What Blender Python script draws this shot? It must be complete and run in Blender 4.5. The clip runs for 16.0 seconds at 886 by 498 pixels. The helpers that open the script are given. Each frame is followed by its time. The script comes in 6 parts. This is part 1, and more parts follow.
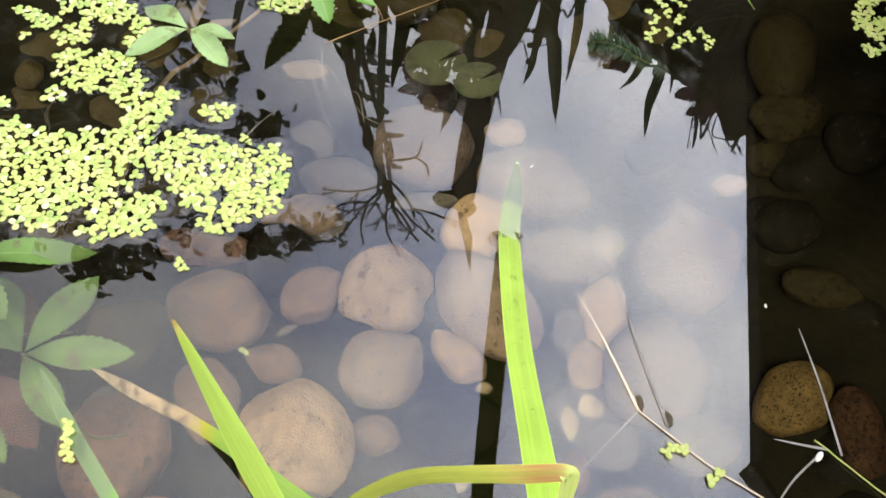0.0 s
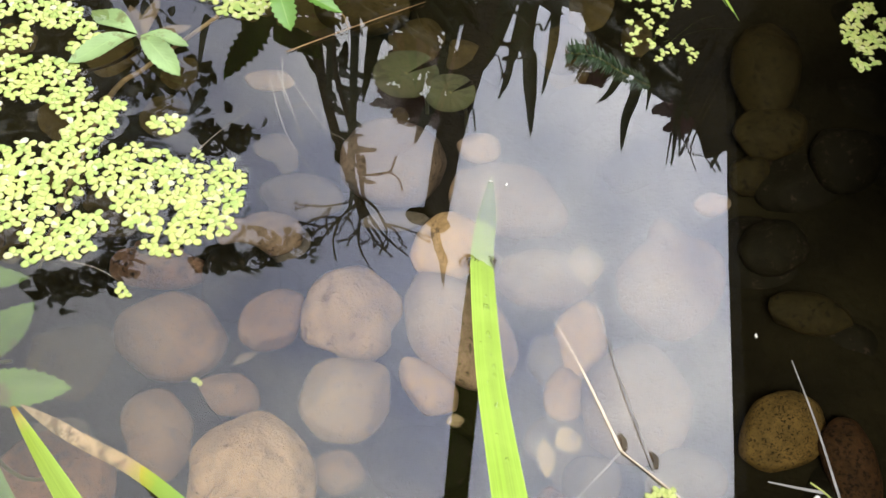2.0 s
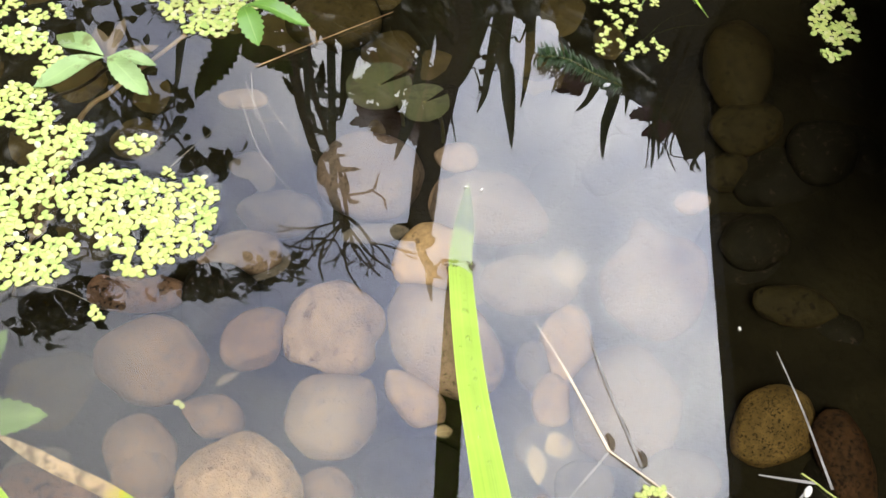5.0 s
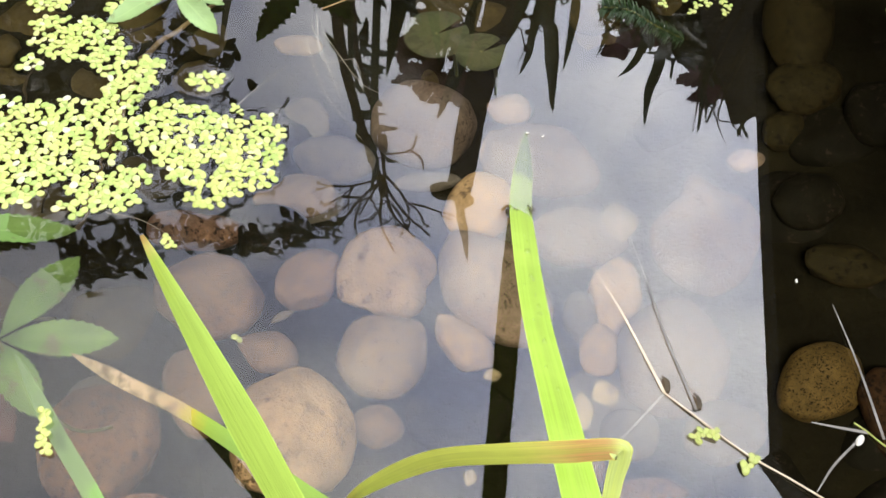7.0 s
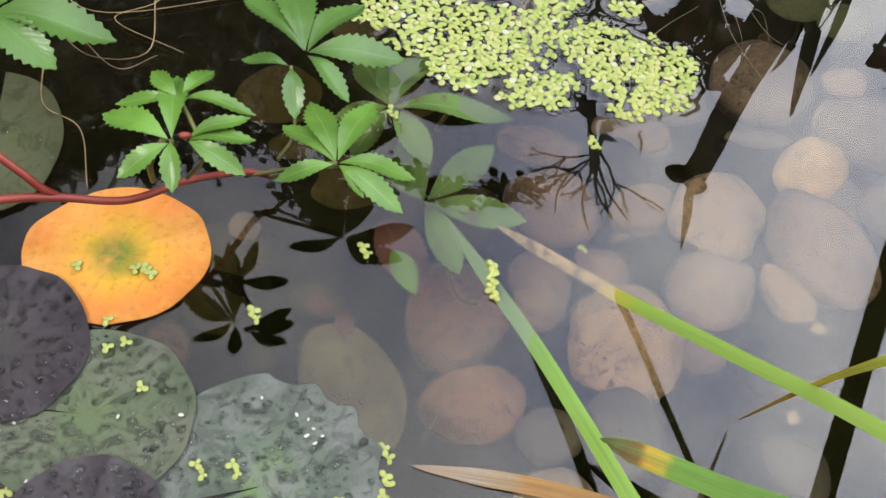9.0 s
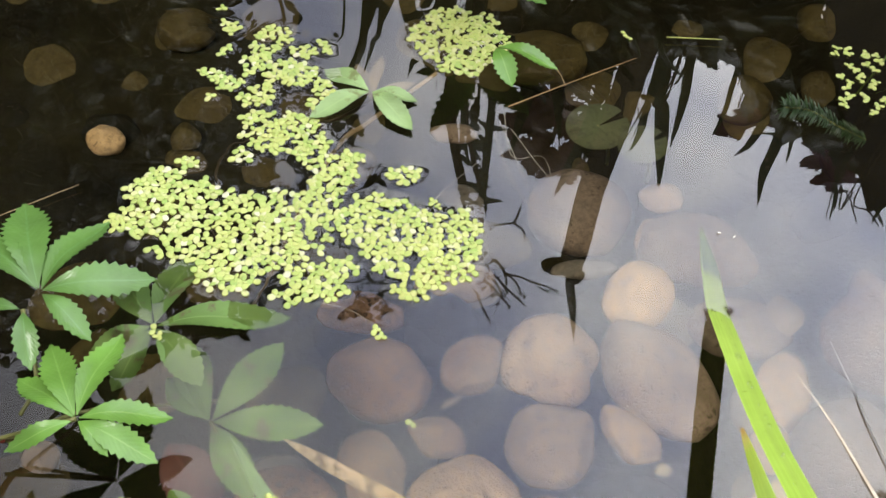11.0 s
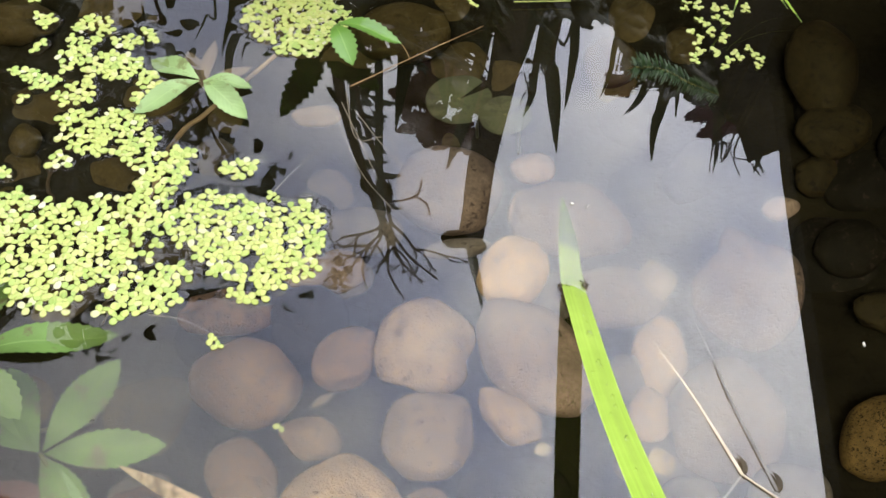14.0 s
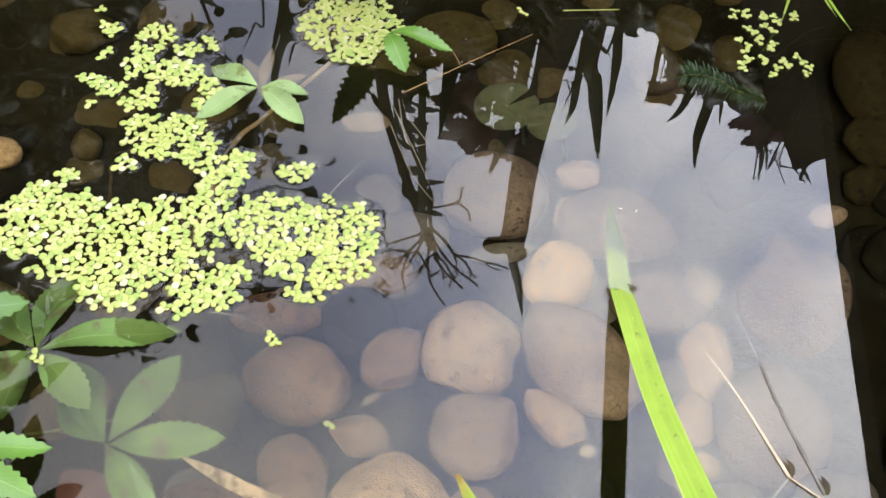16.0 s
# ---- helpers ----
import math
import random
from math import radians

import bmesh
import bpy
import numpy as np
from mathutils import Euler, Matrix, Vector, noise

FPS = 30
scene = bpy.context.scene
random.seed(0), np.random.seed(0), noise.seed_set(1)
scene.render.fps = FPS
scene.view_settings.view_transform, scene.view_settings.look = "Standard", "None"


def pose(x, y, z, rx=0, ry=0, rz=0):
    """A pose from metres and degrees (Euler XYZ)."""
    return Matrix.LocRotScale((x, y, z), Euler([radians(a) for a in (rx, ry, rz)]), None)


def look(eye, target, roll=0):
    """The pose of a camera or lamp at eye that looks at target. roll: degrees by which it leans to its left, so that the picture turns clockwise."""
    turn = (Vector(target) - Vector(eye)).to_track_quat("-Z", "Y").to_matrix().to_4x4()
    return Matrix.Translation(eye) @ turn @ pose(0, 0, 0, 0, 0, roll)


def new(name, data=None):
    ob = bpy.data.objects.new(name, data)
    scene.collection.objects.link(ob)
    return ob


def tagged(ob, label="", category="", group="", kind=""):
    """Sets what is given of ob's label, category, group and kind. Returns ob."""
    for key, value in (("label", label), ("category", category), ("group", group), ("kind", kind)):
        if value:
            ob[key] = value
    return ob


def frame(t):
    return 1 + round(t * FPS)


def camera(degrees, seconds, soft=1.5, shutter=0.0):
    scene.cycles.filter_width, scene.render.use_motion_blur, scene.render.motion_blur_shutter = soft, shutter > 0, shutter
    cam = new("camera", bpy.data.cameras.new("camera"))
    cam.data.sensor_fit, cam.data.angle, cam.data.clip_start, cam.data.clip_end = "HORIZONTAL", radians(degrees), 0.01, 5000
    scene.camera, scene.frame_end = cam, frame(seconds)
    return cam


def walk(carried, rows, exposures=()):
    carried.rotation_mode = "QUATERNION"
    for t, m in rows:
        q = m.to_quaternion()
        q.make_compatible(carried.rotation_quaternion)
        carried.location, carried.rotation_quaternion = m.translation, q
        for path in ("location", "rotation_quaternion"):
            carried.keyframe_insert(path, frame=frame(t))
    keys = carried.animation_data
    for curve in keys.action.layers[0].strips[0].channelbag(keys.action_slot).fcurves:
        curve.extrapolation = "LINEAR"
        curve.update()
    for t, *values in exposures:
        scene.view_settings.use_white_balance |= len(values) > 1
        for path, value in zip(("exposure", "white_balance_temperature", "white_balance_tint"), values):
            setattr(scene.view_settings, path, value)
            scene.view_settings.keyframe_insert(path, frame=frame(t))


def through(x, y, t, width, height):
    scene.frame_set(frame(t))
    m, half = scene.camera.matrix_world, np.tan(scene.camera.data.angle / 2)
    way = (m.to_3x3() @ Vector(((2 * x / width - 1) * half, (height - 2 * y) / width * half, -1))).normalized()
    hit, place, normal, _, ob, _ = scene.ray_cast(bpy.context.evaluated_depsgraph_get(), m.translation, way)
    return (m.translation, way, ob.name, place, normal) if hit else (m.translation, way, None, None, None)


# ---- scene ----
cam = camera(53.65, 16.0)
# seconds, eye, yaw, pitch, roll
ROWS = [
    (0, -0.0042, 0.0073, 0.5031, -0.70, -56.78, 8.75),
    (0.5, -0.0086, 0.0131, 0.5040, -0.99, -56.36, 8.80),
    (1, -0.0061, 0.0245, 0.4914, -1.30, -55.75, 9.07),
    (1.5, -0.0011, 0.0339, 0.4745, -2.45, -55.97, 10.35),
    (2, 0.0000, 0.0382, 0.4695, -3.29, -55.59, 11.08),
    (2.5, -0.0024, 0.0346, 0.4759, -2.41, -53.83, 10.15),
    (3, -0.0020, 0.0335, 0.4659, -2.24, -53.36, 9.83),
    (3.5, 0.0014, 0.0345, 0.4632, -2.36, -53.93, 9.61),
    (4, 0.0026, 0.0343, 0.4622, -2.54, -54.14, 9.22),
    (4.2, 0.0061, 0.0409, 0.4650, -2.74, -54.75, 9.04),
    (6.3, 0.0112, 0.0259, 0.4539, -6.09, -53.33, 9.94),
    (6.5, 0.0142, 0.0312, 0.4608, -3.92, -55.48, 8.37),
    (7, -0.0108, 0.0152, 0.4586, -1.54, -56.68, 8.91),
    (7.5, -0.0679, -0.0278, 0.4621, 5.40, -57.28, 7.39),
    (8, -0.1291, -0.0886, 0.4555, 12.41, -59.45, 7.22),
    (8.5, -0.1509, -0.1224, 0.4534, 17.31, -60.70, 5.22),
    (9, -0.1616, -0.0928, 0.4668, 15.35, -58.91, 5.50),
    (9.5, -0.1541, -0.0538, 0.4780, 11.88, -56.31, 5.87),
    (9.7, -0.1503, -0.0370, 0.4823, 11.05, -55.51, 5.77),
    (11.8, -0.0609, 0.0375, 0.4665, 4.54, -52.86, 2.51),
    (12, -0.0566, 0.0456, 0.4640, 3.19, -53.62, 3.00),
    (12.5, -0.0557, 0.0492, 0.4598, 1.21, -54.10, 3.59),
    (13, -0.0540, 0.0464, 0.4580, 0.27, -54.50, 4.45),
    (13.5, -0.0452, 0.0476, 0.4562, -0.77, -54.54, 5.34),
    (14, -0.0467, 0.0477, 0.4582, -1.31, -54.44, 5.55),
    (14.5, -0.0531, 0.0399, 0.4597, 0.01, -54.45, 4.96),
    (15, -0.0587, 0.0378, 0.4611, 1.49, -54.74, 4.42),
    (15.5, -0.0569, 0.0349, 0.4630, 2.70, -54.53, 3.28),
    (16, -0.0551, 0.0365, 0.4677, 2.92, -54.16, 2.71),
]
# the clip's camera opens up a little before the turn and stops down over the lily pads
EXPOSURES = [(0.0, 0.07), (4.0, 0.16), (6.5, 0.34), (7.0, 0.12), (7.5, -0.10), (8.0, -0.27), (9.5, -0.48), (12.0, -0.06), (16.0, -0.04)]
walk(cam, [(t, pose(x, y, z, 90 + pitch, 0, yaw) @ pose(0, 0, 0, 0, 0, roll)) for t, x, y, z, yaw, pitch, roll in ROWS], EXPOSURES)

# ---- sky and sun: bright, mostly overcast ----
SUN_UP, SUN_ROUND = radians(64), radians(-165)
world = bpy.data.worlds.new("world")
scene.world = world
world.use_nodes = True
wn, wl = world.node_tree.nodes, world.node_tree.links
wn.clear()
sky = wn.new("ShaderNodeTexSky")
sky.sky_type, sky.sun_disc, sky.sun_elevation, sky.sun_rotation = "NISHITA", False, SUN_UP, SUN_ROUND
sky_low = wn.new("ShaderNodeVectorMath")
sky_low.operation = "SCALE"
sky_low.inputs["Scale"].default_value = 0.10
wl.new(sky.outputs[0], sky_low.inputs[0])
spot = wn.new("ShaderNodeTexCoord")
drift = wn.new("ShaderNodeTexNoise")
drift.inputs["Scale"].default_value, drift.inputs["Detail"].default_value, drift.inputs["Roughness"].default_value = 5.5, 4.0, 0.5
wl.new(spot.outputs["Generated"], drift.inputs["Vector"])
cloud = wn.new("ShaderNodeValToRGB")
cloud.color_ramp.elements[0].position, cloud.color_ramp.elements[0].color = 0.36, (0.50, 0.525, 0.68, 1)
cloud.color_ramp.elements[1].position, cloud.color_ramp.elements[1].color = 0.62, (1.0, 0.985, 1.0, 1)
wl.new(drift.outputs["Fac"], cloud.inputs[0])
both = wn.new("ShaderNodeMix")
both.data_type = "RGBA"
both.inputs[0].default_value = 0.85
wl.new(sky_low.outputs[0], both.inputs[6])
wl.new(cloud.outputs[0], both.inputs[7])
# the overcast is thin and bright low over the far end of the garden, and thicker elsewhere
SUN_WAY = (math.sin(SUN_ROUND) * math.cos(SUN_UP), math.cos(SUN_ROUND) * math.cos(SUN_UP), math.sin(SUN_UP))
toward = wn.new("ShaderNodeVectorMath")
toward.operation, toward.inputs[1].default_value = "DOT_PRODUCT", (0.58, 0.58, 0.57)
wl.new(spot.outputs["Generated"], toward.inputs[0])
veil = wn.new("ShaderNodeValToRGB")
for _ in range(3):
    veil.color_ramp.elements.new(0.5)
for el, (at, k) in zip(veil.color_ramp.elements, ((0.30, 0.14), (0.68, 0.38), (0.80, 0.63), (0.92, 0.76), (1.0, 0.86))):
    el.position, el.color = at, (k, k, k, 1)
wl.new(toward.outputs["Value"], veil.inputs[0])
lit = wn.new("ShaderNodeMix")
lit.data_type, lit.blend_type, lit.inputs[0].default_value = "RGBA", "MULTIPLY", 1.0
wl.new(both.outputs[2], lit.inputs[6])
wl.new(veil.outputs[0], lit.inputs[7])
glow = wn.new("ShaderNodeBackground")
glow.inputs["Strength"].default_value = 9.0
wl.new(lit.outputs[2], glow.inputs[0])
wl.new(glow.outputs[0], wn.new("ShaderNodeOutputWorld").inputs[0])

sun = new("sun", bpy.data.lights.new("sun", "SUN"))
sun.data.energy, sun.data.angle, sun.data.color = 2.7, radians(16), (1.0, 0.97, 0.92)
sun.matrix_world = look((0, 0, 0), tuple(-v for v in SUN_WAY))
sun.location = (-1, -3, 5)


# ---- materials ----
class Nodes:
    """A small helper round one material's node tree."""

    def __init__(self, name, rough=0.5, **given):
        self.mat = bpy.data.materials.new(name)
        self.mat.use_nodes = True
        self.n, self.l = self.mat.node_tree.nodes, self.mat.node_tree.links
        self.bsdf = self.n["Principled BSDF"]
        self.bsdf.inputs["Roughness"].default_value = rough
        for key, value in given.items():
            self.bsdf.inputs[key.replace("_", " ")].default_value = value
        self.coord = self.n.new("ShaderNodeTexCoord")

    def put(self, socket, value):
        if isinstance(value, bpy.types.NodeSocket):
            self.l.new(value, socket)
        else:
            socket.default_value = value

    def noise(self, scale, detail=3.0, rough=0.55, at="Object", warp=0.0):
        node = self.n.new("ShaderNodeTexNoise")
        for key, value in (("Scale", scale), ("Detail", detail), ("Roughness", rough), ("Distortion", warp)):
            node.inputs[key].default_value = value
        self.put(node.inputs["Vector"], at if isinstance(at, bpy.types.NodeSocket) else self.coord.outputs[at])
        return node.outputs["Fac"]

    def streaks(self, across, along, detail=4):
        """Noise drawn out along a blade, from its UVs."""
        node = self.n.new("ShaderNodeMapping")
        node.inputs["Scale"].default_value = (across, along, 1)
        self.l.new(self.coord.outputs["UV"], node.inputs["Vector"])
        return self.noise(1.0, detail, 0.6, node.outputs[0])

    def cells(self, scale, at="Object", feature="F1", out="Distance"):
        node = self.n.new("ShaderNodeTexVoronoi")
        node.feature = feature
        node.inputs["Scale"].default_value = scale
        self.put(node.inputs["Vector"], at if isinstance(at, bpy.types.NodeSocket) else self.coord.outputs[at])
        return node.outputs[out]

    def ramp(self, fac, *stops):
        node = self.n.new("ShaderNodeValToRGB")
        els = node.color_ramp.elements
        while len(els) < len(stops):
            els.new(0.5)
        for el, (at, col) in zip(els, stops):
            el.position, el.color = at, ((col, col, col, 1) if isinstance(col, (int, float)) else (*col, 1))
        self.put(node.inputs[0], fac)
        return node.outputs[0]

    def mix(self, fac, a, b, how="MIX"):
        node = self.n.new("ShaderNodeMix")
        node.data_type, node.blend_type = "RGBA", how
        for socket, value in ((node.inputs[0], fac), (node.inputs[6], a), (node.inputs[7], b)):
            self.put(socket, (*value, 1) if isinstance(value, tuple) and len(value) == 3 else value)
        return node.outputs[2]

    def math(self, how, a, b=0.0):
        node = self.n.new("ShaderNodeMath")
        node.operation = how
        self.put(node.inputs[0], a)
        self.put(node.inputs[1], b)
        return node.outputs[0]

    def split(self, vector):
        node = self.n.new("ShaderNodeSeparateXYZ")
        self.put(node.inputs[0], vector)
        return node.outputs

    def lot(self):
        return self.n.new("ShaderNodeObjectInfo").outputs["Random"]

    def island(self):
        return self.n.new("ShaderNodeNewGeometry").outputs["Random Per Island"]

    def relief(self, height, strength, depth=0.002):
        node = self.n.new("ShaderNodeBump")
        node.inputs["Strength"].default_value, node.inputs["Distance"].default_value = strength, depth
        self.put(node.inputs["Height"], height)
        self.l.new(node.outputs[0], self.bsdf.inputs["Normal"])

    def thin(self, colour, share):
        """Lets some of the light through, as a leaf does."""
        through = self.n.new("ShaderNodeBsdfTranslucent")
        self.put(through.inputs["Color"], colour)
        mixed = self.n.new("ShaderNodeMixShader")
        mixed.inputs[0].default_value = share
        self.l.new(self.bsdf.outputs[0], mixed.inputs[1])
        self.l.new(through.outputs[0], mixed.inputs[2])
        self.l.new(mixed.outputs[0], self.n["Material Output"].inputs[0])

    def paint(self, colour):
        self.put(self.bsdf.inputs["Base Color"], (*colour, 1) if isinstance(colour, tuple) else colour)
        return self.mat


def tone(c, k):
    return tuple(min(1.0, v * k) for v in c)


def stone_paint(name, base, spots=0.0, spot_scale=90, dark=(0.05, 0.035, 0.025), veins=0.0, rough=0.75, dense=0.0):
    """Silted, water-worn stone: blotches, fine grain, pits in patches and hairline creases."""
    s = Nodes(name, rough, Specular_IOR_Level=0.08)
    patch = s.noise(26, 6, 0.62, warp=0.6)
    grain = s.noise(240, 4, 0.7)
    col = s.ramp(patch, (0.32, tone(base, 0.55)), (0.45, tone(base, 0.86)), (0.57, tone(base, 1.10)), (0.70, tone(base, 1.45)))
    warm = s.noise(11, 3)
    col = s.mix(s.ramp(warm, (0.45, 0.0), (0.7, 0.55)), col, (base[0] * 1.06, base[1] * 0.90, base[2] * 0.66))
    col = s.mix(s.ramp(grain, (0.40, 0.55), (0.55, 0.0)), col, tone(base, 0.5))
    col = s.mix(s.ramp(s.lot(), (0.0, 0.0), (1.0, 0.35)), col, tone(base, 0.7))
    where = s.ramp(s.noise(34, 3, 0.6), (0.40, 0.0), (0.52, 1.0)) if spots < 0.92 else 1.0
    holes = s.ramp(s.math("ADD", s.noise(spot_scale * 2.6, 3, 0.6, warp=0.6), s.math("MULTIPLY", s.cells(spot_scale * 1.1), 0.16)), (0.435 + dense, 1.0), (0.495 + dense, 0.0))
    pits = s.math("MULTIPLY", s.math("MULTIPLY", holes, where), max(0.75, spots))
    col = s.mix(pits, col, dark)
    fleck = s.ramp(s.noise(620, 2, 0.5), (0.33, 0.8), (0.40, 0.0))
    col = s.mix(s.math("MULTIPLY", fleck, s.ramp(s.noise(20, 2), (0.45, 0.0), (0.6, 1.0))), col, tone(base, 0.3))
    lines = s.ramp(s.noise(13, 5, 0.6, warp=1.2), (0.488, 0.0), (0.5, 0.35 + 0.5 * veins), (0.512, 0.0))
    lines = s.math("MULTIPLY", lines, s.ramp(s.noise(9, 2), (0.45, 0.0), (0.6, 1.0)))
    col = s.mix(lines, col, tone(base, 0.3))
    silt = s.ramp(s.noise(55, 5, 0.7), (0.52, 0.0), (0.72, 0.45))
    col = s.mix(silt, col, tone(base, 1.45))
    high = s.math("ADD", s.math("MULTIPLY", grain, 0.35), s.noise(45, 6, 0.68))
    s.relief(s.math("SUBTRACT", high, s.math("MULTIPLY", s.math("ADD", pits, lines), 0.6)), 0.5 + 0.5 * veins, 0.003 + 0.005 * veins)
    return s.paint(col)


STONE = {
    "brown": stone_paint("brown_stone", (0.24, 0.16, 0.098), 0.5),
    "cream": stone_paint("cream_stone", (0.42, 0.30, 0.19), 0.6, 45, veins=0.8),
    "tan": stone_paint("tan_stone", (0.33, 0.245, 0.165), 0.4, 60),
    "rough": stone_paint("rough_stone", (0.58, 0.40, 0.23), 0.7, 55, veins=1.0),
    "redbrown": stone_paint("redbrown_stone", (0.25, 0.15, 0.09), 0.95, 80, veins=0.6, dense=0.03),
    "spotred": stone_paint("pitted_stone", (0.40, 0.22, 0.13), 0.97, 95, (0.06, 0.03, 0.02), dense=0.04),
    "olive": stone_paint("olive_stone", (0.306, 0.257, 0.136), 0.3, 70),
    "orange": stone_paint("orange_stone", (0.54, 0.37, 0.19), 0.3, 60),
    "grey": stone_paint("grey_stone", (0.170, 0.149, 0.112), 0.3, 80),
    "pink": stone_paint("pink_stone", (0.19, 0.145, 0.103), 0.85, 85, dense=0.03),
    "spot": stone_paint("spotted_stone", (0.391, 0.274, 0.160), 0.7, 60),
    # dark, amber and rust hold the ledge's shade in their near-black colours
    "dark": stone_paint("shade_dark_stone", (0.012, 0.0105, 0.005), 0.4),
    "amber": stone_paint("shade_amber_stone", (0.032, 0.025, 0.009), 0.95, 75, (0.010, 0.008, 0.004), dense=0.015),
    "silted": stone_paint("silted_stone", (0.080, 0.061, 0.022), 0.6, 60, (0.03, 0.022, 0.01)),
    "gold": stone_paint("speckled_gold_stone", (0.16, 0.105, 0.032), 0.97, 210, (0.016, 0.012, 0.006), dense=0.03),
    "rust": stone_paint("shade_speckled_rust_stone", (0.055, 0.028, 0.012), 0.97, 130, (0.012, 0.008, 0.005), dense=0.06),
}

s = Nodes("pond_mud", 0.95, Specular_IOR_Level=0.08)
s.relief(s.noise(60, 5), 0.8, 0.006)
MUD = s.paint(s.ramp(s.noise(9, 5), (0.3, (0.006, 0.005, 0.002)), (0.7, (0.018, 0.015, 0.006))))

s = Nodes("pond_water", 0.008, IOR=1.333, Transmission_Weight=1.0, Coat_Weight=1.0, Coat_Roughness=0.0, Coat_IOR=1.58)
WATER = s.paint((0.585, 0.54, 0.41))

s = Nodes("soil", 0.95)
s.relief(s.noise(40, 6), 1.0, 0.02)
SOIL = s.paint(s.ramp(s.noise(4, 6), (0.3, (0.02, 0.015, 0.01)), (0.7, (0.07, 0.05, 0.03))))

s = Nodes("dark_timber", 0.7)
grain = s.noise(30, 4, warp=2.0)
s.relief(grain, 0.3, 0.002)
TIMBER = s.paint(s.ramp(grain, (0.3, (0.012, 0.010, 0.008)), (0.7, (0.035, 0.03, 0.024))))

s = Nodes("added_wall_masonry", 0.9)
s.relief(s.noise(30, 5), 0.5, 0.01)
MASONRY = s.paint(s.ramp(s.noise(3, 5), (0.3, (0.10, 0.07, 0.05)), (0.7, (0.20, 0.14, 0.10))))

# near-black green: the shade on the hedge's face is in the colour
s = Nodes("shaded_hedge_green", 0.8)
s.relief(s.noise(25, 5), 1.0, 0.05)
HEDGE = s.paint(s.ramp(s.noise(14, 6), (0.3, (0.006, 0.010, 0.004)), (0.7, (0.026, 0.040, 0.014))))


def leaf_paint(name, base, vein, blotch=None, rough=0.4, through=0.06):
    s = Nodes(name, rough)
    u, v, _ = s.split(s.coord.outputs["UV"])
    mid = s.ramp(s.math("ABSOLUTE", s.math("SUBTRACT", u, 0.5)), (0.0, 1.0), (0.045, 0.0))
    ribs = s.math("SINE", s.math("MULTIPLY", s.math("SUBTRACT", v, s.math("MULTIPLY", s.math("ABSOLUTE", s.math("SUBTRACT", u, 0.5)), 0.5)), 75.0))
    col = s.ramp(s.noise(25, 3), (0.3, tone(base, 0.65)), (0.7, tone(base, 1.25)))
    col = s.mix(s.ramp(s.lot(), (0.0, 0.0), (1.0, 0.5)), col, tone(base, 0.7))
    col = s.mix(s.math("MULTIPLY", s.ramp(ribs, (0.75, 0.0), (1.0, 0.5)), 0.10), col, tone(base, 0.65))
    col = s.mix(s.math("MULTIPLY", mid, 0.7), col, vein)
    if blotch:
        col = s.mix(s.ramp(s.noise(55, 5, 0.65), (0.56, 0.0), (0.63, 0.9)), col, blotch)
    s.relief(s.math("ADD", s.math("MULTIPLY", ribs, 0.05), s.noise(140, 4)), 0.4, 0.0010)
    s.thin(col, through)
    return s.paint(col)


LEAF = leaf_paint("bright_leaf", (0.12, 0.245, 0.052), (0.14, 0.28, 0.09), rough=0.3)
LEAF_YOUNG = leaf_paint("young_leaf", (0.15, 0.31, 0.05), (0.22, 0.38, 0.09), rough=0.3)
LEAF_SUNK = leaf_paint("sunken_leaf", (0.125, 0.225, 0.045), (0.18, 0.29, 0.08), (0.10, 0.09, 0.035), 0.6)
LEAF_FLOAT = leaf_paint("floating_leaf", (0.30, 0.44, 0.17), (0.32, 0.46, 0.18), (0.17, 0.20, 0.07), 0.45)
LEAF_WEED = leaf_paint("weed_green", (0.03, 0.06, 0.02), (0.04, 0.08, 0.02))
LEAF_RUST = leaf_paint("rust_leaf", (0.10, 0.035, 0.022), (0.15, 0.06, 0.04), (0.05, 0.025, 0.015), 0.6)
LEAF_PALE = leaf_paint("pale_dead_leaf", (0.21, 0.165, 0.10), (0.38, 0.28, 0.2), (0.15, 0.10, 0.06), 0.7)
LEAF_SCRAP = leaf_paint("bleached_scrap", (0.46, 0.36, 0.19), (0.55, 0.45, 0.28), (0.20, 0.14, 0.07), 0.7)
LEAF_PURPLE = leaf_paint("purple_leaf", (0.12, 0.02, 0.05), (0.16, 0.05, 0.07))
# foliage darkened in colour so it mirrors as a backlit silhouette
LEAF_SILHOUETTE = leaf_paint("silhouette_leaf", (0.026, 0.048, 0.013), (0.04, 0.07, 0.02))
LEAF_RED = leaf_paint("dark_red_leaf", (0.15, 0.055, 0.04), (0.20, 0.09, 0.07))


